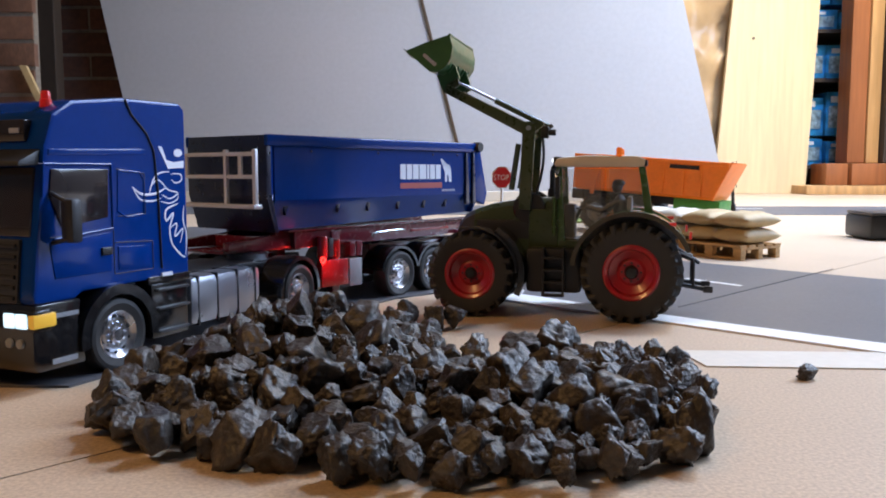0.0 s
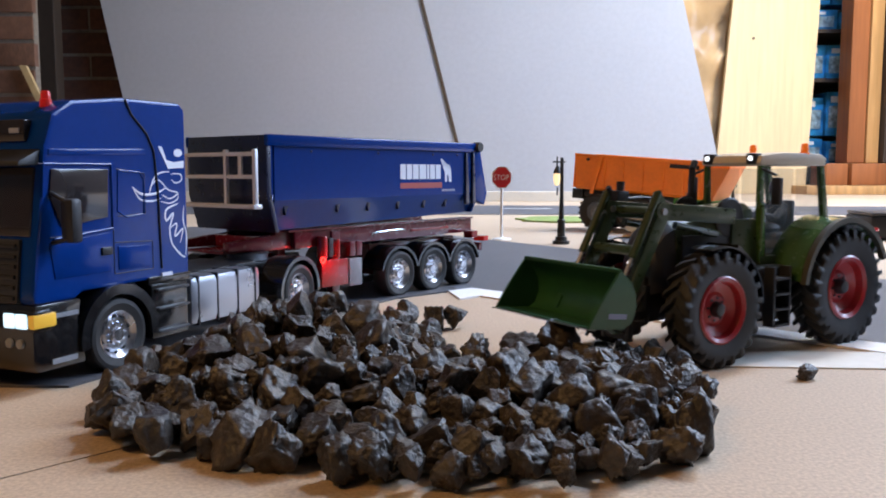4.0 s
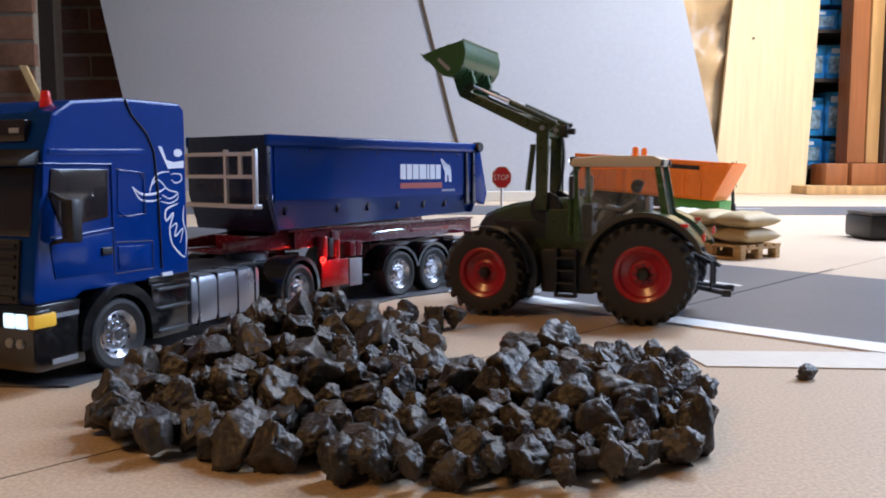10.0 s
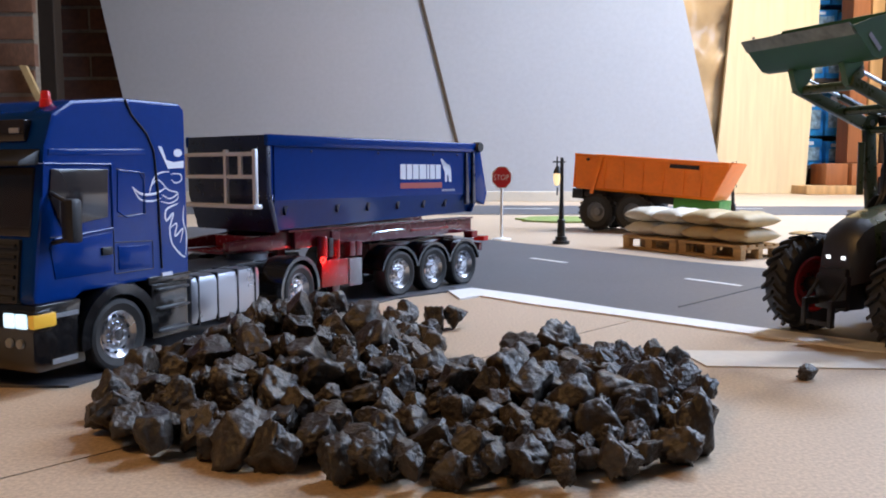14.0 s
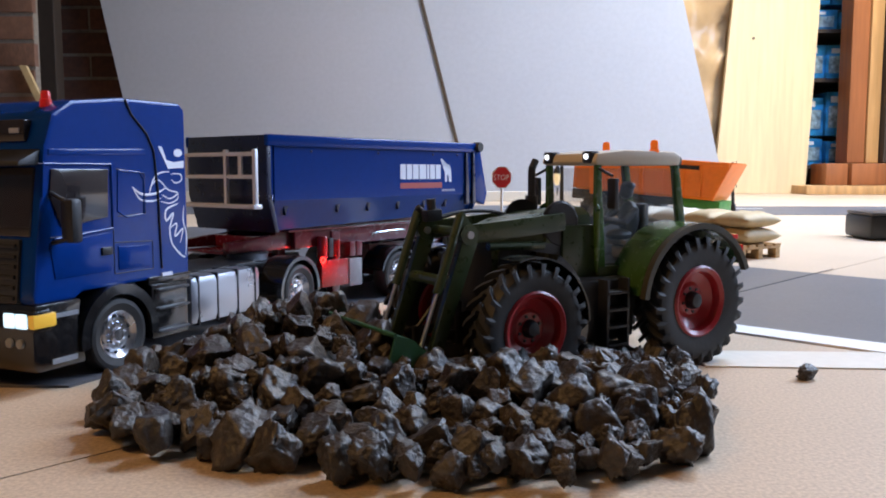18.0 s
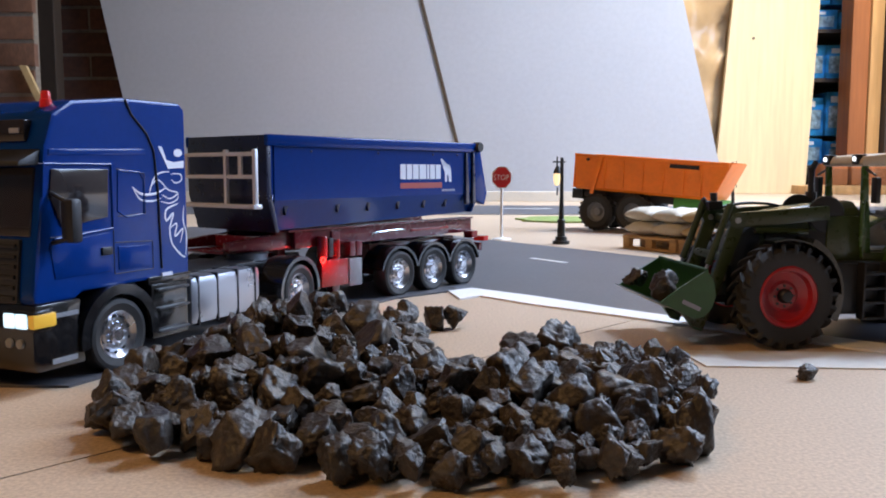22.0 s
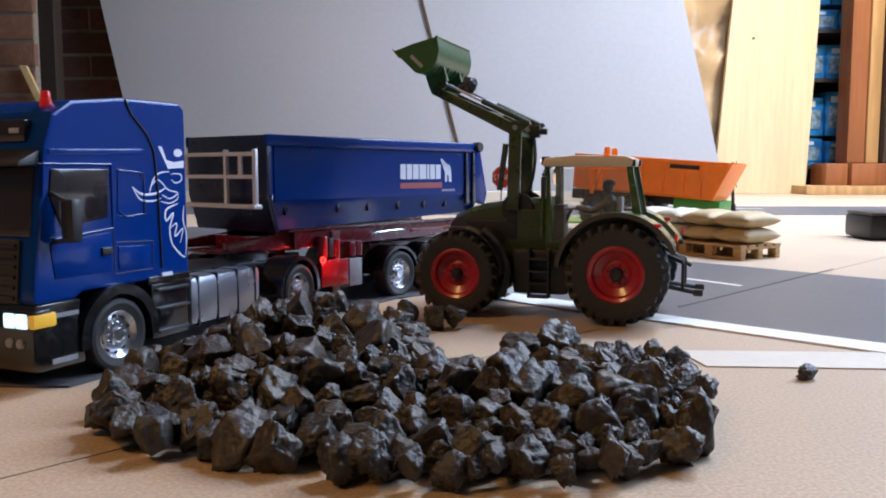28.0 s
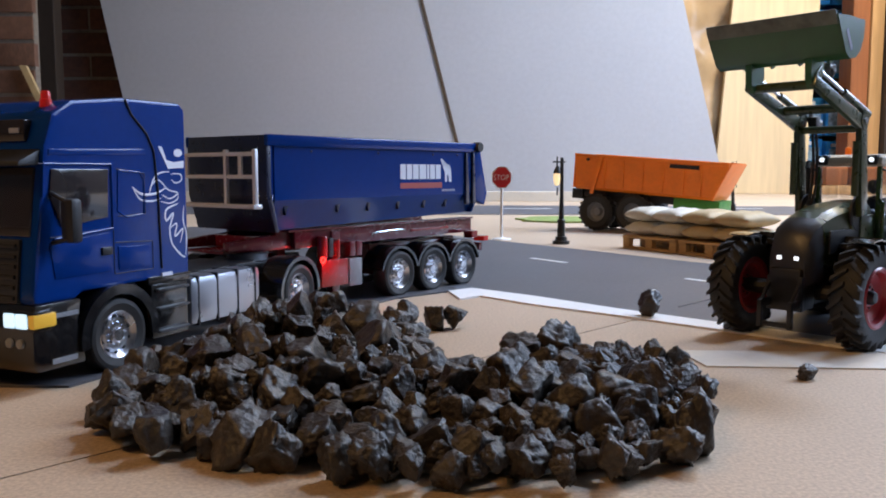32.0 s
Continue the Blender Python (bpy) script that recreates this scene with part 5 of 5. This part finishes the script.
# ---- coal ----
def lump_mesh(seed, r):
    rng = random.Random(seed)
    bm = bm_()
    bmesh.ops.create_icosphere(bm, subdivisions=4, radius=1)
    cuts = []
    turn = Euler((rng.uniform(0, 6), rng.uniform(0, 6), rng.uniform(0, 6))).to_matrix()
    for axis in ((1, 0, 0), (-1, 0, 0), (0, 1, 0), (0, -1, 0), (0, 0, 1), (0, 0, -1)):
        n = (turn @ (Vector(axis) + Vector((rng.gauss(0, 0.22), rng.gauss(0, 0.22), rng.gauss(0, 0.22))))).normalized()
        cuts.append((n, rng.uniform(0.50, 0.74)))
    for _ in range(rng.randint(1, 3)):
        n = Vector((rng.gauss(0, 1), rng.gauss(0, 1), rng.gauss(0, 1))).normalized()
        cuts.append((n, rng.uniform(0.62, 0.85)))
    grain_dir = (turn @ Vector((1, 0.15, 0.1))).normalized()
    groove, split, crumple = rng.choice((0.03, 0.06, 0.10, 0.16, 0.22)), rng.choice((0.0, 0.04, 0.08, 0.13)), rng.uniform(0.45, 1.25)
    sx, sy, sz = rng.uniform(0.85, 1.3), rng.uniform(0.75, 1.0), rng.uniform(0.65, 0.95)
    off = Vector((seed * 3.1, seed * 1.7, 0))
    for v in bm.verts:
        p = v.co.copy()
        for n, d in cuts:
            e = p.dot(n) - d
            if e > 0:
                p -= n * e
        along = p.dot(grain_dir)
        side = p - grain_dir * along
        w = 1 + 0.14 * noise.noise(p * 1.5 + off) + 0.08 * noise.noise(p * 3.4 + off)
        w -= crumple * (0.13 * abs(noise.noise(p * 4.6 + off)) + 0.09 * abs(noise.noise(p * 9.5 + off)) + 0.06 * abs(noise.noise(p * 19.0 + off)))
        w -= groove * abs(noise.noise(side * 10.5 + grain_dir * along * 0.9 + off)) * 2.0
        w -= split * abs(noise.noise(grain_dir * along * 11.0 + side * 1.2 + off)) * 2.0
        v.co = Vector((p.x * sx, p.y * sy, p.z * sz)) * r * 1.18 * w
    me = bpy.data.meshes.new("coal_lump")
    for f in bm.faces:
        f.smooth = True
    for e in bm.edges:
        if len(e.link_faces) == 2 and e.calc_face_angle(0) > radians(36):
            e.smooth = False
    bm.to_mesh(me)
    bm.free()
    me.materials.append(M["coal"])
    return me


LUMPS = [lump_mesh(k + 1, 0.0100) for k in range(28)]
PILE = [(-0.121, 0.274), (-0.090, 0.247), (-0.052, 0.235), (0.0, 0.219), (0.036, 0.220), (0.072, 0.238), (0.095, 0.280), (0.104, 0.330), (0.098, 0.362), (0.064, 0.360), (0.034, 0.338), (0.012, 0.324), (-0.004, 0.338), (-0.012, 0.378), (-0.012, 0.420), (-0.020, 0.440), (-0.036, 0.447), (-0.070, 0.425), (-0.103, 0.385), (-0.124, 0.342)]


def inside(x, y):
    c = False
    for (x0, y0), (x1, y1) in zip(PILE, PILE[1:] + PILE[:1]):
        if (y0 > y) != (y1 > y) and x < (x1 - x0) * (y - y0) / (y1 - y0) + x0:
            c = not c
    return c


def edge(x, y):
    best = 9
    for (x0, y0), (x1, y1) in zip(PILE, PILE[1:] + PILE[:1]):
        d = Vector((x1 - x0, y1 - y0))
        t = min(max(((x - x0) * d.x + (y - y0) * d.y) / d.length_squared, 0), 1)
        best = min(best, math.hypot(x - x0 - d.x * t, y - y0 - d.y * t))
    return best


def heap(x, y):
    """Height of the lumps' centres."""
    e = edge(x, y) if inside(x, y) else 0
    rise = min(e / 0.045, 1.0)
    g = 0.0190 * math.exp(-((x + 0.074) / 0.055) ** 2 - ((y - 0.365) / 0.070) ** 2)
    g += 0.0060 * math.exp(-((x - 0.020) / 0.035) ** 2 - ((y - 0.283) / 0.03) ** 2)
    g += 0.0125 * math.exp(-((x + 0.025) / 0.045) ** 2 - ((y - 0.325) / 0.05) ** 2)
    g += 0.0070 * math.exp(-((x - 0.062) / 0.035) ** 2 - ((y - 0.320) / 0.05) ** 2)
    return 0.0065 + g * rise ** 0.7


def lump(x, y, z, rng, size=1.0, label="rough black coal lump in the heap", group="lumps of the coal heap"):
    ob = new("coal_lump", LUMPS[rng.randrange(len(LUMPS))])
    ob.matrix_world = Matrix.Translation((x, y, z)) @ Euler((rng.uniform(0, 6.28), rng.uniform(0, 6.28), rng.uniform(0, 6.28))).to_matrix().to_4x4() @ Matrix.Diagonal((size, size, size, 1))
    return tagged(ob, label, "coal lump", group)


bm = bm_()
n = 40
vs = {}
for i in range(n + 1):
    for j in range(n + 1):
        x, y = -0.14 + 0.25 * i / n, 0.22 + 0.24 * j / n
        if inside(x, y) and edge(x, y) > 0.008:
            vs[i, j] = bm.verts.new((x, y, max(heap(x, y) - 0.0050, 0.0005) + 0.002 * noise.noise(Vector((x * 150, y * 150, 0)))))
for i in range(n):
    for j in range(n):
        q = [(i, j), (i + 1, j), (i + 1, j + 1), (i, j + 1)]
        if all(k in vs for k in q):
            bm.faces.new([vs[k] for k in q])
grit = random.Random(8)
k = 0
while k < 320:
    x, y = grit.uniform(-0.13, 0.104), grit.uniform(0.219, 0.447)
    if not inside(x, y) or edge(x, y) < 0.005:
        continue
    size, base = grit.uniform(0.30, 0.52), len(bm.verts)
    bm.from_mesh(LUMPS[grit.randrange(len(LUMPS))])
    bm.verts.ensure_lookup_table()
    turn = Matrix.Translation((x, y, heap(x, y) + grit.uniform(-0.004, 0.001))) @ Euler((grit.uniform(0, 6), grit.uniform(0, 6), grit.uniform(0, 6))).to_matrix().to_4x4() @ Matrix.Scale(size, 4)
    for i in range(base, len(bm.verts)):
        bm.verts[i].co = turn @ bm.verts[i].co
    k += 1
tagged(part("coal_core", bm, "coal"), "coal rubble under the lumps of the heap", "coal", kind="stuff")

rng = random.Random(21)
placed = []
tries = 0
while tries < 14000 and len(placed) < 298:
    tries += 1
    x, y = rng.uniform(-0.14, 0.107), rng.uniform(0.218, 0.456)
    if not inside(x, y):
        continue
    size = rng.choice((0.45, 0.55, 0.62, 0.70, 0.76, 0.84, 0.92, 1.04))
    z = heap(x, y) + rng.uniform(-0.002, 0.0025)
    if all((x - a) ** 2 + (y - b) ** 2 + (z - c) ** 2 > (0.0060 * (size + s)) ** 2 for a, b, c, s in placed):
        placed.append((x, y, z, size))
for x, y, z, size in placed:
    lump(x, y, max(z, 0.0078 * size), rng, size)
lump(0.0500, 0.350, 0.0135, rng, 1.30)
lump(0.0336, 0.345, 0.0115, rng, 1.15)
for x, y, size in ((-0.005, 0.455, 0.85), (0.006, 0.462, 0.80), (-0.021, 0.480, 0.80), (-0.021, 0.452, 0.75)):
    lump(x, y, 0.0085 * size, rng, size)
stray = lump(0.157, 0.3465, 0.0030, rng, 0.46, "small black coal lump lying alone on the chipboard", "loose coal lumps")
stray.matrix_world = Matrix.Translation((0.157, 0.3465, 0.0030)) @ Matrix.Diagonal((0.50, 0.42, 0.46, 1))


# ---- what moves ----
# seconds, x, y, heading of the tractor
DRIVE = [
    (0, 0.1196, 0.5131, 165.6), (0.15, 0.1203, 0.5124, 165.3), (0.3, 0.1486, 0.4998, 167.0), (0.6, 0.2088, 0.4774, 173.3), (0.8, 0.2458, 0.4748, 182.9), (1, 0.2840, 0.4900, 197.0), (1.2, 0.2830, 0.4921, 203.5), (1.5, 0.2535, 0.4861, 204.8), (1.7, 0.2012, 0.4577, 208.6),
    (2, 0.1564, 0.4363, 211.2), (2.4, 0.1460, 0.4329, 212.2), (2.7, 0.1589, 0.4402, 211.6), (3, 0.2032, 0.4600, 211.1), (3.6, 0.2027, 0.4578, 211.5), (4.2, 0.1770, 0.4444, 211.9), (5, 0.1123, 0.4135, 212.1), (5.5, 0.1040, 0.4078, 212.2), (6, 0.1036, 0.4060, 212.6),
    (6.6, 0.1057, 0.4080, 209.1), (7, 0.1155, 0.4154, 209.8), (7.5, 0.1590, 0.4434, 206.7), (8, 0.2224, 0.4604, 197.9), (8.3, 0.2621, 0.4669, 190.2), (8.6, 0.2828, 0.4584, 180.1), (8.8, 0.2782, 0.4507, 173.3), (9, 0.2577, 0.4420, 169.0), (9.2, 0.2286, 0.4516, 168.1),
    (9.5, 0.1853, 0.4669, 164.8), (9.8, 0.1450, 0.4905, 160.0), (10, 0.1291, 0.5026, 157.2), (10.1, 0.1253, 0.5052, 156.3), (10.5, 0.1211, 0.5062, 155.9), (11, 0.1242, 0.5072, 156.7), (12, 0.1235, 0.5034, 157.8), (12.2, 0.1237, 0.5009, 155.3), (12.5, 0.1340, 0.4894, 155.6),
    (12.8, 0.1743, 0.4728, 162.9), (13, 0.2061, 0.4617, 166.7), (13.3, 0.2454, 0.4599, 180.0), (13.6, 0.2889, 0.4635, 194.6), (13.9, 0.3067, 0.4690, 204.2), (14, 0.3060, 0.4700, 205.0), (14.2, 0.2778, 0.4641, 203.2), (14.5, 0.2023, 0.4557, 200.2), (15.2, 0.1643, 0.4385, 204.5),
    (16.3, 0.1684, 0.4384, 210.2), (17, 0.1680, 0.4379, 210.0), (17.5, 0.1680, 0.4344, 210.4), (18, 0.0979, 0.4043, 212.3), (19, 0.0979, 0.4087, 212.4), (19.6, 0.0970, 0.4079, 212.5), (20, 0.0944, 0.4065, 212.6), (20.6, 0.0965, 0.4101, 210.1), (21, 0.1322, 0.4295, 207.2),
    (21.5, 0.1989, 0.4436, 196.8), (22, 0.2648, 0.4539, 186.0), (23, 0.2667, 0.4534, 185.1), (23.4, 0.2669, 0.4544, 186.1), (24, 0.2646, 0.4506, 182.9), (24.3, 0.2229, 0.4681, 175.1), (24.7, 0.1382, 0.4884, 164.8), (25, 0.1083, 0.4911, 160.7), (25.5, 0.1090, 0.4930, 160.7),
    (27.5, 0.1113, 0.5009, 160.6), (28, 0.1116, 0.5029, 160.5), (28.1, 0.1123, 0.5027, 159.9), (28.4, 0.1666, 0.4890, 169.7), (28.6, 0.2164, 0.4726, 180.4), (28.8, 0.2417, 0.4663, 189.2), (29, 0.2280, 0.4660, 192.0), (29.2, 0.1873, 0.4608, 194.4), (29.5, 0.1547, 0.4541, 197.6),
    (29.8, 0.1494, 0.4532, 200.5), (30, 0.1534, 0.4531, 202.5), (30.3, 0.1944, 0.4638, 207.9), (30.6, 0.2097, 0.4678, 211.9), (31, 0.2121, 0.4676, 212.6), (31.4, 0.2313, 0.4754, 215.7), (31.7, 0.2486, 0.4854, 218.5), (32, 0.2631, 0.4940, 220.9),
]
# seconds, angle of the arm's first beam, angle of the bucket's floor to the ground
LOAD = [
    (0, 92.6, 41.0), (0.4, 90.7, 41.0), (1, 85.5, 40.0), (2, 87.6, 42.0), (2.25, 81.3, 40.1), (2.5, 61.1, 32.2), (3, 28.6, 25.5), (3.5, 7.8, 13.3), (4.2, 3.2, 3.7), (5.5, -2.2, -13.4), (6, -2.0, -11.0), (6.1, -2.2, -9.7), (6.5, 21.1, 22.7), (7, 51.2, 22.0),
    (7.5, 72.2, 27.2), (7.9, 89.2, 33.6), (8, 89.2, 34.0), (9, 86.0, 45.0), (10, 90.6, 42.5), (10.4, 89.9, 40.0), (10.7, 88.7, 26.0), (11, 87.4, 5.7), (11.25, 88.0, -24.0), (11.4, 88.2, -35.0), (11.65, 88.5, -35.0), (11.9, 89.0, 4.0), (12, 89.4, 12.0), (12.2, 90.3, 12.4), (12.6, 92.2, 39.7), (13, 90.0, 46.0),
    (14, 83.5, 42.0), (14.5, 83.4, 42.5), (15.2, 58.2, 40.2), (16, 20.9, 28.0), (16.5, 8.8, 20.5), (17, -2.3, 13.0), (17.6, -6.6, -12.6), (18, -4.2, -17.0), (19, -0.7, -17.0), (19.7, -5.4, -14.2), (20, -6.7, 4.0), (20.1, -6.6, 7.6), (20.5, -3.3, 16.0), (21, -0.3, 22.0),
    (22, -4.1, 25.0), (22.5, 21.8, 21.7), (23, 53.7, 25.5), (23.5, 81.0, 34.8), (24, 86.3, 45.1), (24.7, 90.2, 44.9), (25, 91.3, 45.0), (25.5, 91.6, 46.5), (26.1, 91.6, 20.0), (26.6, 91.6, 6.0), (27.1, 91.8, 14.0), (27.5, 91.9, 28.0), (27.8, 91.8, 43.0), (28, 91.6, 43.5), (28.1, 91.1, 42.0), (28.6, 84.8, 35.1), (29, 86.9, 42.4), (30, 86.6, 43.2), (31, 85.4, 47.2), (32, 83.5, 58.0),
]


def glide(rows, t):
    """Smooth values between the rows at t."""
    if t <= rows[0][0]:
        return rows[0][1:]
    for i in range(len(rows) - 1):
        a, b = rows[i], rows[i + 1]
        if a[0] <= t <= b[0]:
            p = rows[max(i - 1, 0)]
            q = rows[min(i + 2, len(rows) - 1)]
            u, h = (t - a[0]) / (b[0] - a[0]), b[0] - a[0]
            out = []
            for k in range(1, len(a)):
                s0, s1 = (a[k] - p[k]) / max(a[0] - p[0], 1e-6), (b[k] - a[k]) / h
                s2 = (q[k] - b[k]) / max(q[0] - b[0], 1e-6)
                m0 = 0 if s0 * s1 <= 0 else 2 * s0 * s1 / (s0 + s1)
                m1 = 0 if s1 * s2 <= 0 else 2 * s1 * s2 / (s1 + s2)
                out.append((2 * u ** 3 - 3 * u ** 2 + 1) * a[k] + (u ** 3 - 2 * u ** 2 + u) * h * m0 + (3 * u ** 2 - 2 * u ** 3) * b[k] + (u ** 3 - u ** 2) * h * m1)
            return out
    return rows[-1][1:]


def tractor_at(t):
    x, y, a = glide(DRIVE, t)
    return pose(x, y, 0, 0, 0, a)


def arm_at(t):
    return Matrix.Translation(PIVOT) @ pose(0, 0, 0, 0, -glide(LOAD, t)[0], 0)


def bucket_at(t):
    a, b = glide(LOAD, t)
    return Matrix.Translation((tipx, 0, tipz)) @ pose(0, 0, 0, 0, -(b - a), 0)


def motions():
    times = [round(0.1 * k, 2) for k in range(321)]
    walk(tractor, [(t, tractor_at(t)) for t in times])
    walk(doll, [(t, tractor_at(t)) for t in times])
    walk(arm, [(t, arm_at(t)) for t in times])
    walk(bucket, [(t, bucket_at(t)) for t in times])
    # the wheels roll by the way that the tractor goes
    way, roll, last = 0.0, [], tractor_at(0)
    for t in times:
        m = tractor_at(t)
        way += (m.translation - last.translation).dot(last.to_3x3() @ Vector((1, 0, 0)))
        roll.append(way)
        last = m
    for w, x, y, r, front in wheels:
        rows = []
        for t, s in zip(times, roll):
            turn = 0.0
            if front:
                a0, a1 = glide(DRIVE, max(t - 0.15, 0))[2], glide(DRIVE, min(t + 0.15, 32))[2]
                step = roll[min(times.index(t) + 1, 320)] - roll[max(times.index(t) - 1, 0)]
                turn = max(min((a1 - a0) * (1 if step > 0 else -1) * 1.2, 24), -24)
            rows.append((t, pose(x, y, r, 0, 0, turn) @ pose(0, 0, 0, 0, math.degrees(s / r), 0)))
        walk(w, rows)
    # lumps that ride in the bucket
    rng2 = random.Random(4)
    load = []
    for k, (bx, by, bz) in enumerate(((0.016, 0.021, 0.010), (0.017, 0.006, 0.010), (0.016, -0.009, 0.010), (0.016, -0.022, 0.011), (0.025, 0.014, 0.013), (0.020, 0.003, 0.019), (0.026, -0.006, 0.014), (0.020, -0.016, 0.018))):
        load.append((k, (bx, by, bz), 0.72 + 0.05 * (k % 4), 5.95 + 0.04 * k, 11.0 + 0.03 * k))
    for k, off, size, up, drop in load:
        ob = lump(0, 0, 0, rng2, size, "black coal lump carried in the loader bucket", "coal in the bucket")
        turn = ob.matrix_world.to_3x3().normalized().to_4x4()
        rest = Vector((-0.062 + 0.011 * k, 0.352 + 0.012 * (k % 3), 0.0))
        rest.z = heap(rest.x, rest.y) + 0.001
        end = Vector((-0.038, 0.6365, 0)) + Vector((-0.614, -0.789, 0)) * (0.018 + 0.009 * k) + Vector((0.789, -0.614, 0)) * (0.006 * (k % 3 - 1)) + Vector((0, 0, 0.064))
        rows = [(0.0, Matrix.Translation(rest) @ turn), (up - 0.05, Matrix.Translation(rest) @ turn)]
        for t in times:
            if up + 0.2 <= t <= drop:
                m = tractor_at(t) @ arm_at(t) @ bucket_at(t)
                rows.append((t, Matrix.Translation(m @ Vector(off)) @ turn))
        p = rows[-1][1].translation
        for f in (0.4, 0.7, 1.0):
            rows.append((drop + 0.32 * f, Matrix.Translation((p.x + (end.x - p.x) * f, p.y + (end.y - p.y) * f, p.z + (end.z - p.z) * f * f)) @ turn))
        rows.append((32.0, rows[-1][1]))
        walk(ob, rows)
    # lumps of the heap that the bucket heaves up
    for k in range(24):
        x, y = -0.088 + 0.0037 * k + rng2.uniform(-0.006, 0.006), 0.405 + rng2.uniform(-0.025, 0.025)
        ob = lump(x, y, 0, rng2, rng2.uniform(0.6, 0.85), "black coal lump heaved up by the bucket")
        turn = ob.matrix_world.to_3x3().to_4x4()
        z, hop = heap(x, y) - 0.001, 0.008 + 0.0300 * rng2.random() * (0.4 + k / 24)
        rows = [(0.0, 0, 0, 0), (5.9, 0, 0, 0), (6.25, 0.3, 0.2, 15), (6.55, 0, 0, 25), (19.75, 0, 0, 25), (20.0, 1.0, 0.7, 60), (20.12, 0.7, 1.0, 80), (20.3, 0, 1.0, 100), (32.0, 0, 1.0, 100)]
        walk(ob, [(t, Matrix.Translation((x - 0.006 * shift, y - 0.004 * shift, z + hop * up)) @ pose(0, 0, 0, a, 0, 0) @ turn) for t, up, shift, a in rows])
    # second load: one lump stays at the lip, then slides back on to the arm; one drops on the floor
    ob = lump(0, 0, 0, rng2, 0.76, "black coal lump resting on the loader", "coal in the bucket")
    turn = ob.matrix_world.to_3x3().normalized().to_4x4()
    rest = tractor_at(20.2) @ arm_at(20.2) @ bucket_at(20.2) @ Vector((0.029, -0.019, 0.010))
    rows = [(0.0, Matrix.Translation(rest) @ turn), (20.2, Matrix.Translation(rest) @ turn)]
    for t in times:
        if 20.3 <= t <= 24.4:
            rows.append((t, Matrix.Translation(tractor_at(t) @ arm_at(t) @ bucket_at(t) @ Vector((0.029, -0.019, 0.010))) @ turn))
        elif t >= 24.8:
            seat_ = Vector((L1, 0, 0)).lerp(Vector((tipx, 0, tipz)), 0.72) + Vector((0.0090, 0.010, 0.0042)) * 1.1
            rows.append((t, Matrix.Translation(tractor_at(t) @ arm_at(t) @ seat_) @ turn))
    walk(ob, rows)
    for k, off in enumerate(((0.013, 0.008, 0.009), (0.014, -0.006, 0.008), (0.018, 0.001, 0.009))):
        ob = lump(0, 0, 0, rng2, 0.5, "small black coal lump lying in the loader bucket", "coal in the bucket")
        turn = ob.matrix_world.to_3x3().normalized().to_4x4()
        rest = tractor_at(20.0) @ arm_at(20.0) @ bucket_at(20.0) @ Vector(off)
        rows = [(0.0, Matrix.Translation(rest) @ turn), (20.0, Matrix.Translation(rest) @ turn)]
        rows += [(t, Matrix.Translation(tractor_at(t) @ arm_at(t) @ bucket_at(t) @ Vector(off)) @ turn) for t in times if t > 20.05]
        walk(ob, rows)
    ob = lump(0, 0, 0, rng2, 0.95, "black coal lump dropped on the chipboard near the road", "loose coal lumps")
    turn = ob.matrix_world.to_3x3().normalized().to_4x4()
    rest = tractor_at(20.2) @ arm_at(20.2) @ bucket_at(20.2) @ Vector((0.026, 0.018, 0.011))
    rows = [(0.0, Matrix.Translation(rest) @ turn), (20.2, Matrix.Translation(rest) @ turn)]
    for t in times:
        if 20.3 <= t <= 22.2:
            rows.append((t, Matrix.Translation(tractor_at(t) @ arm_at(t) @ bucket_at(t) @ Vector((0.026, 0.018, 0.011))) @ turn))
    rows += [(22.5, Matrix.Translation((0.1275, 0.4975, 0.0085)) @ turn), (32.0, Matrix.Translation((0.1275, 0.4975, 0.0085)) @ turn)]
    walk(ob, rows)


motions()
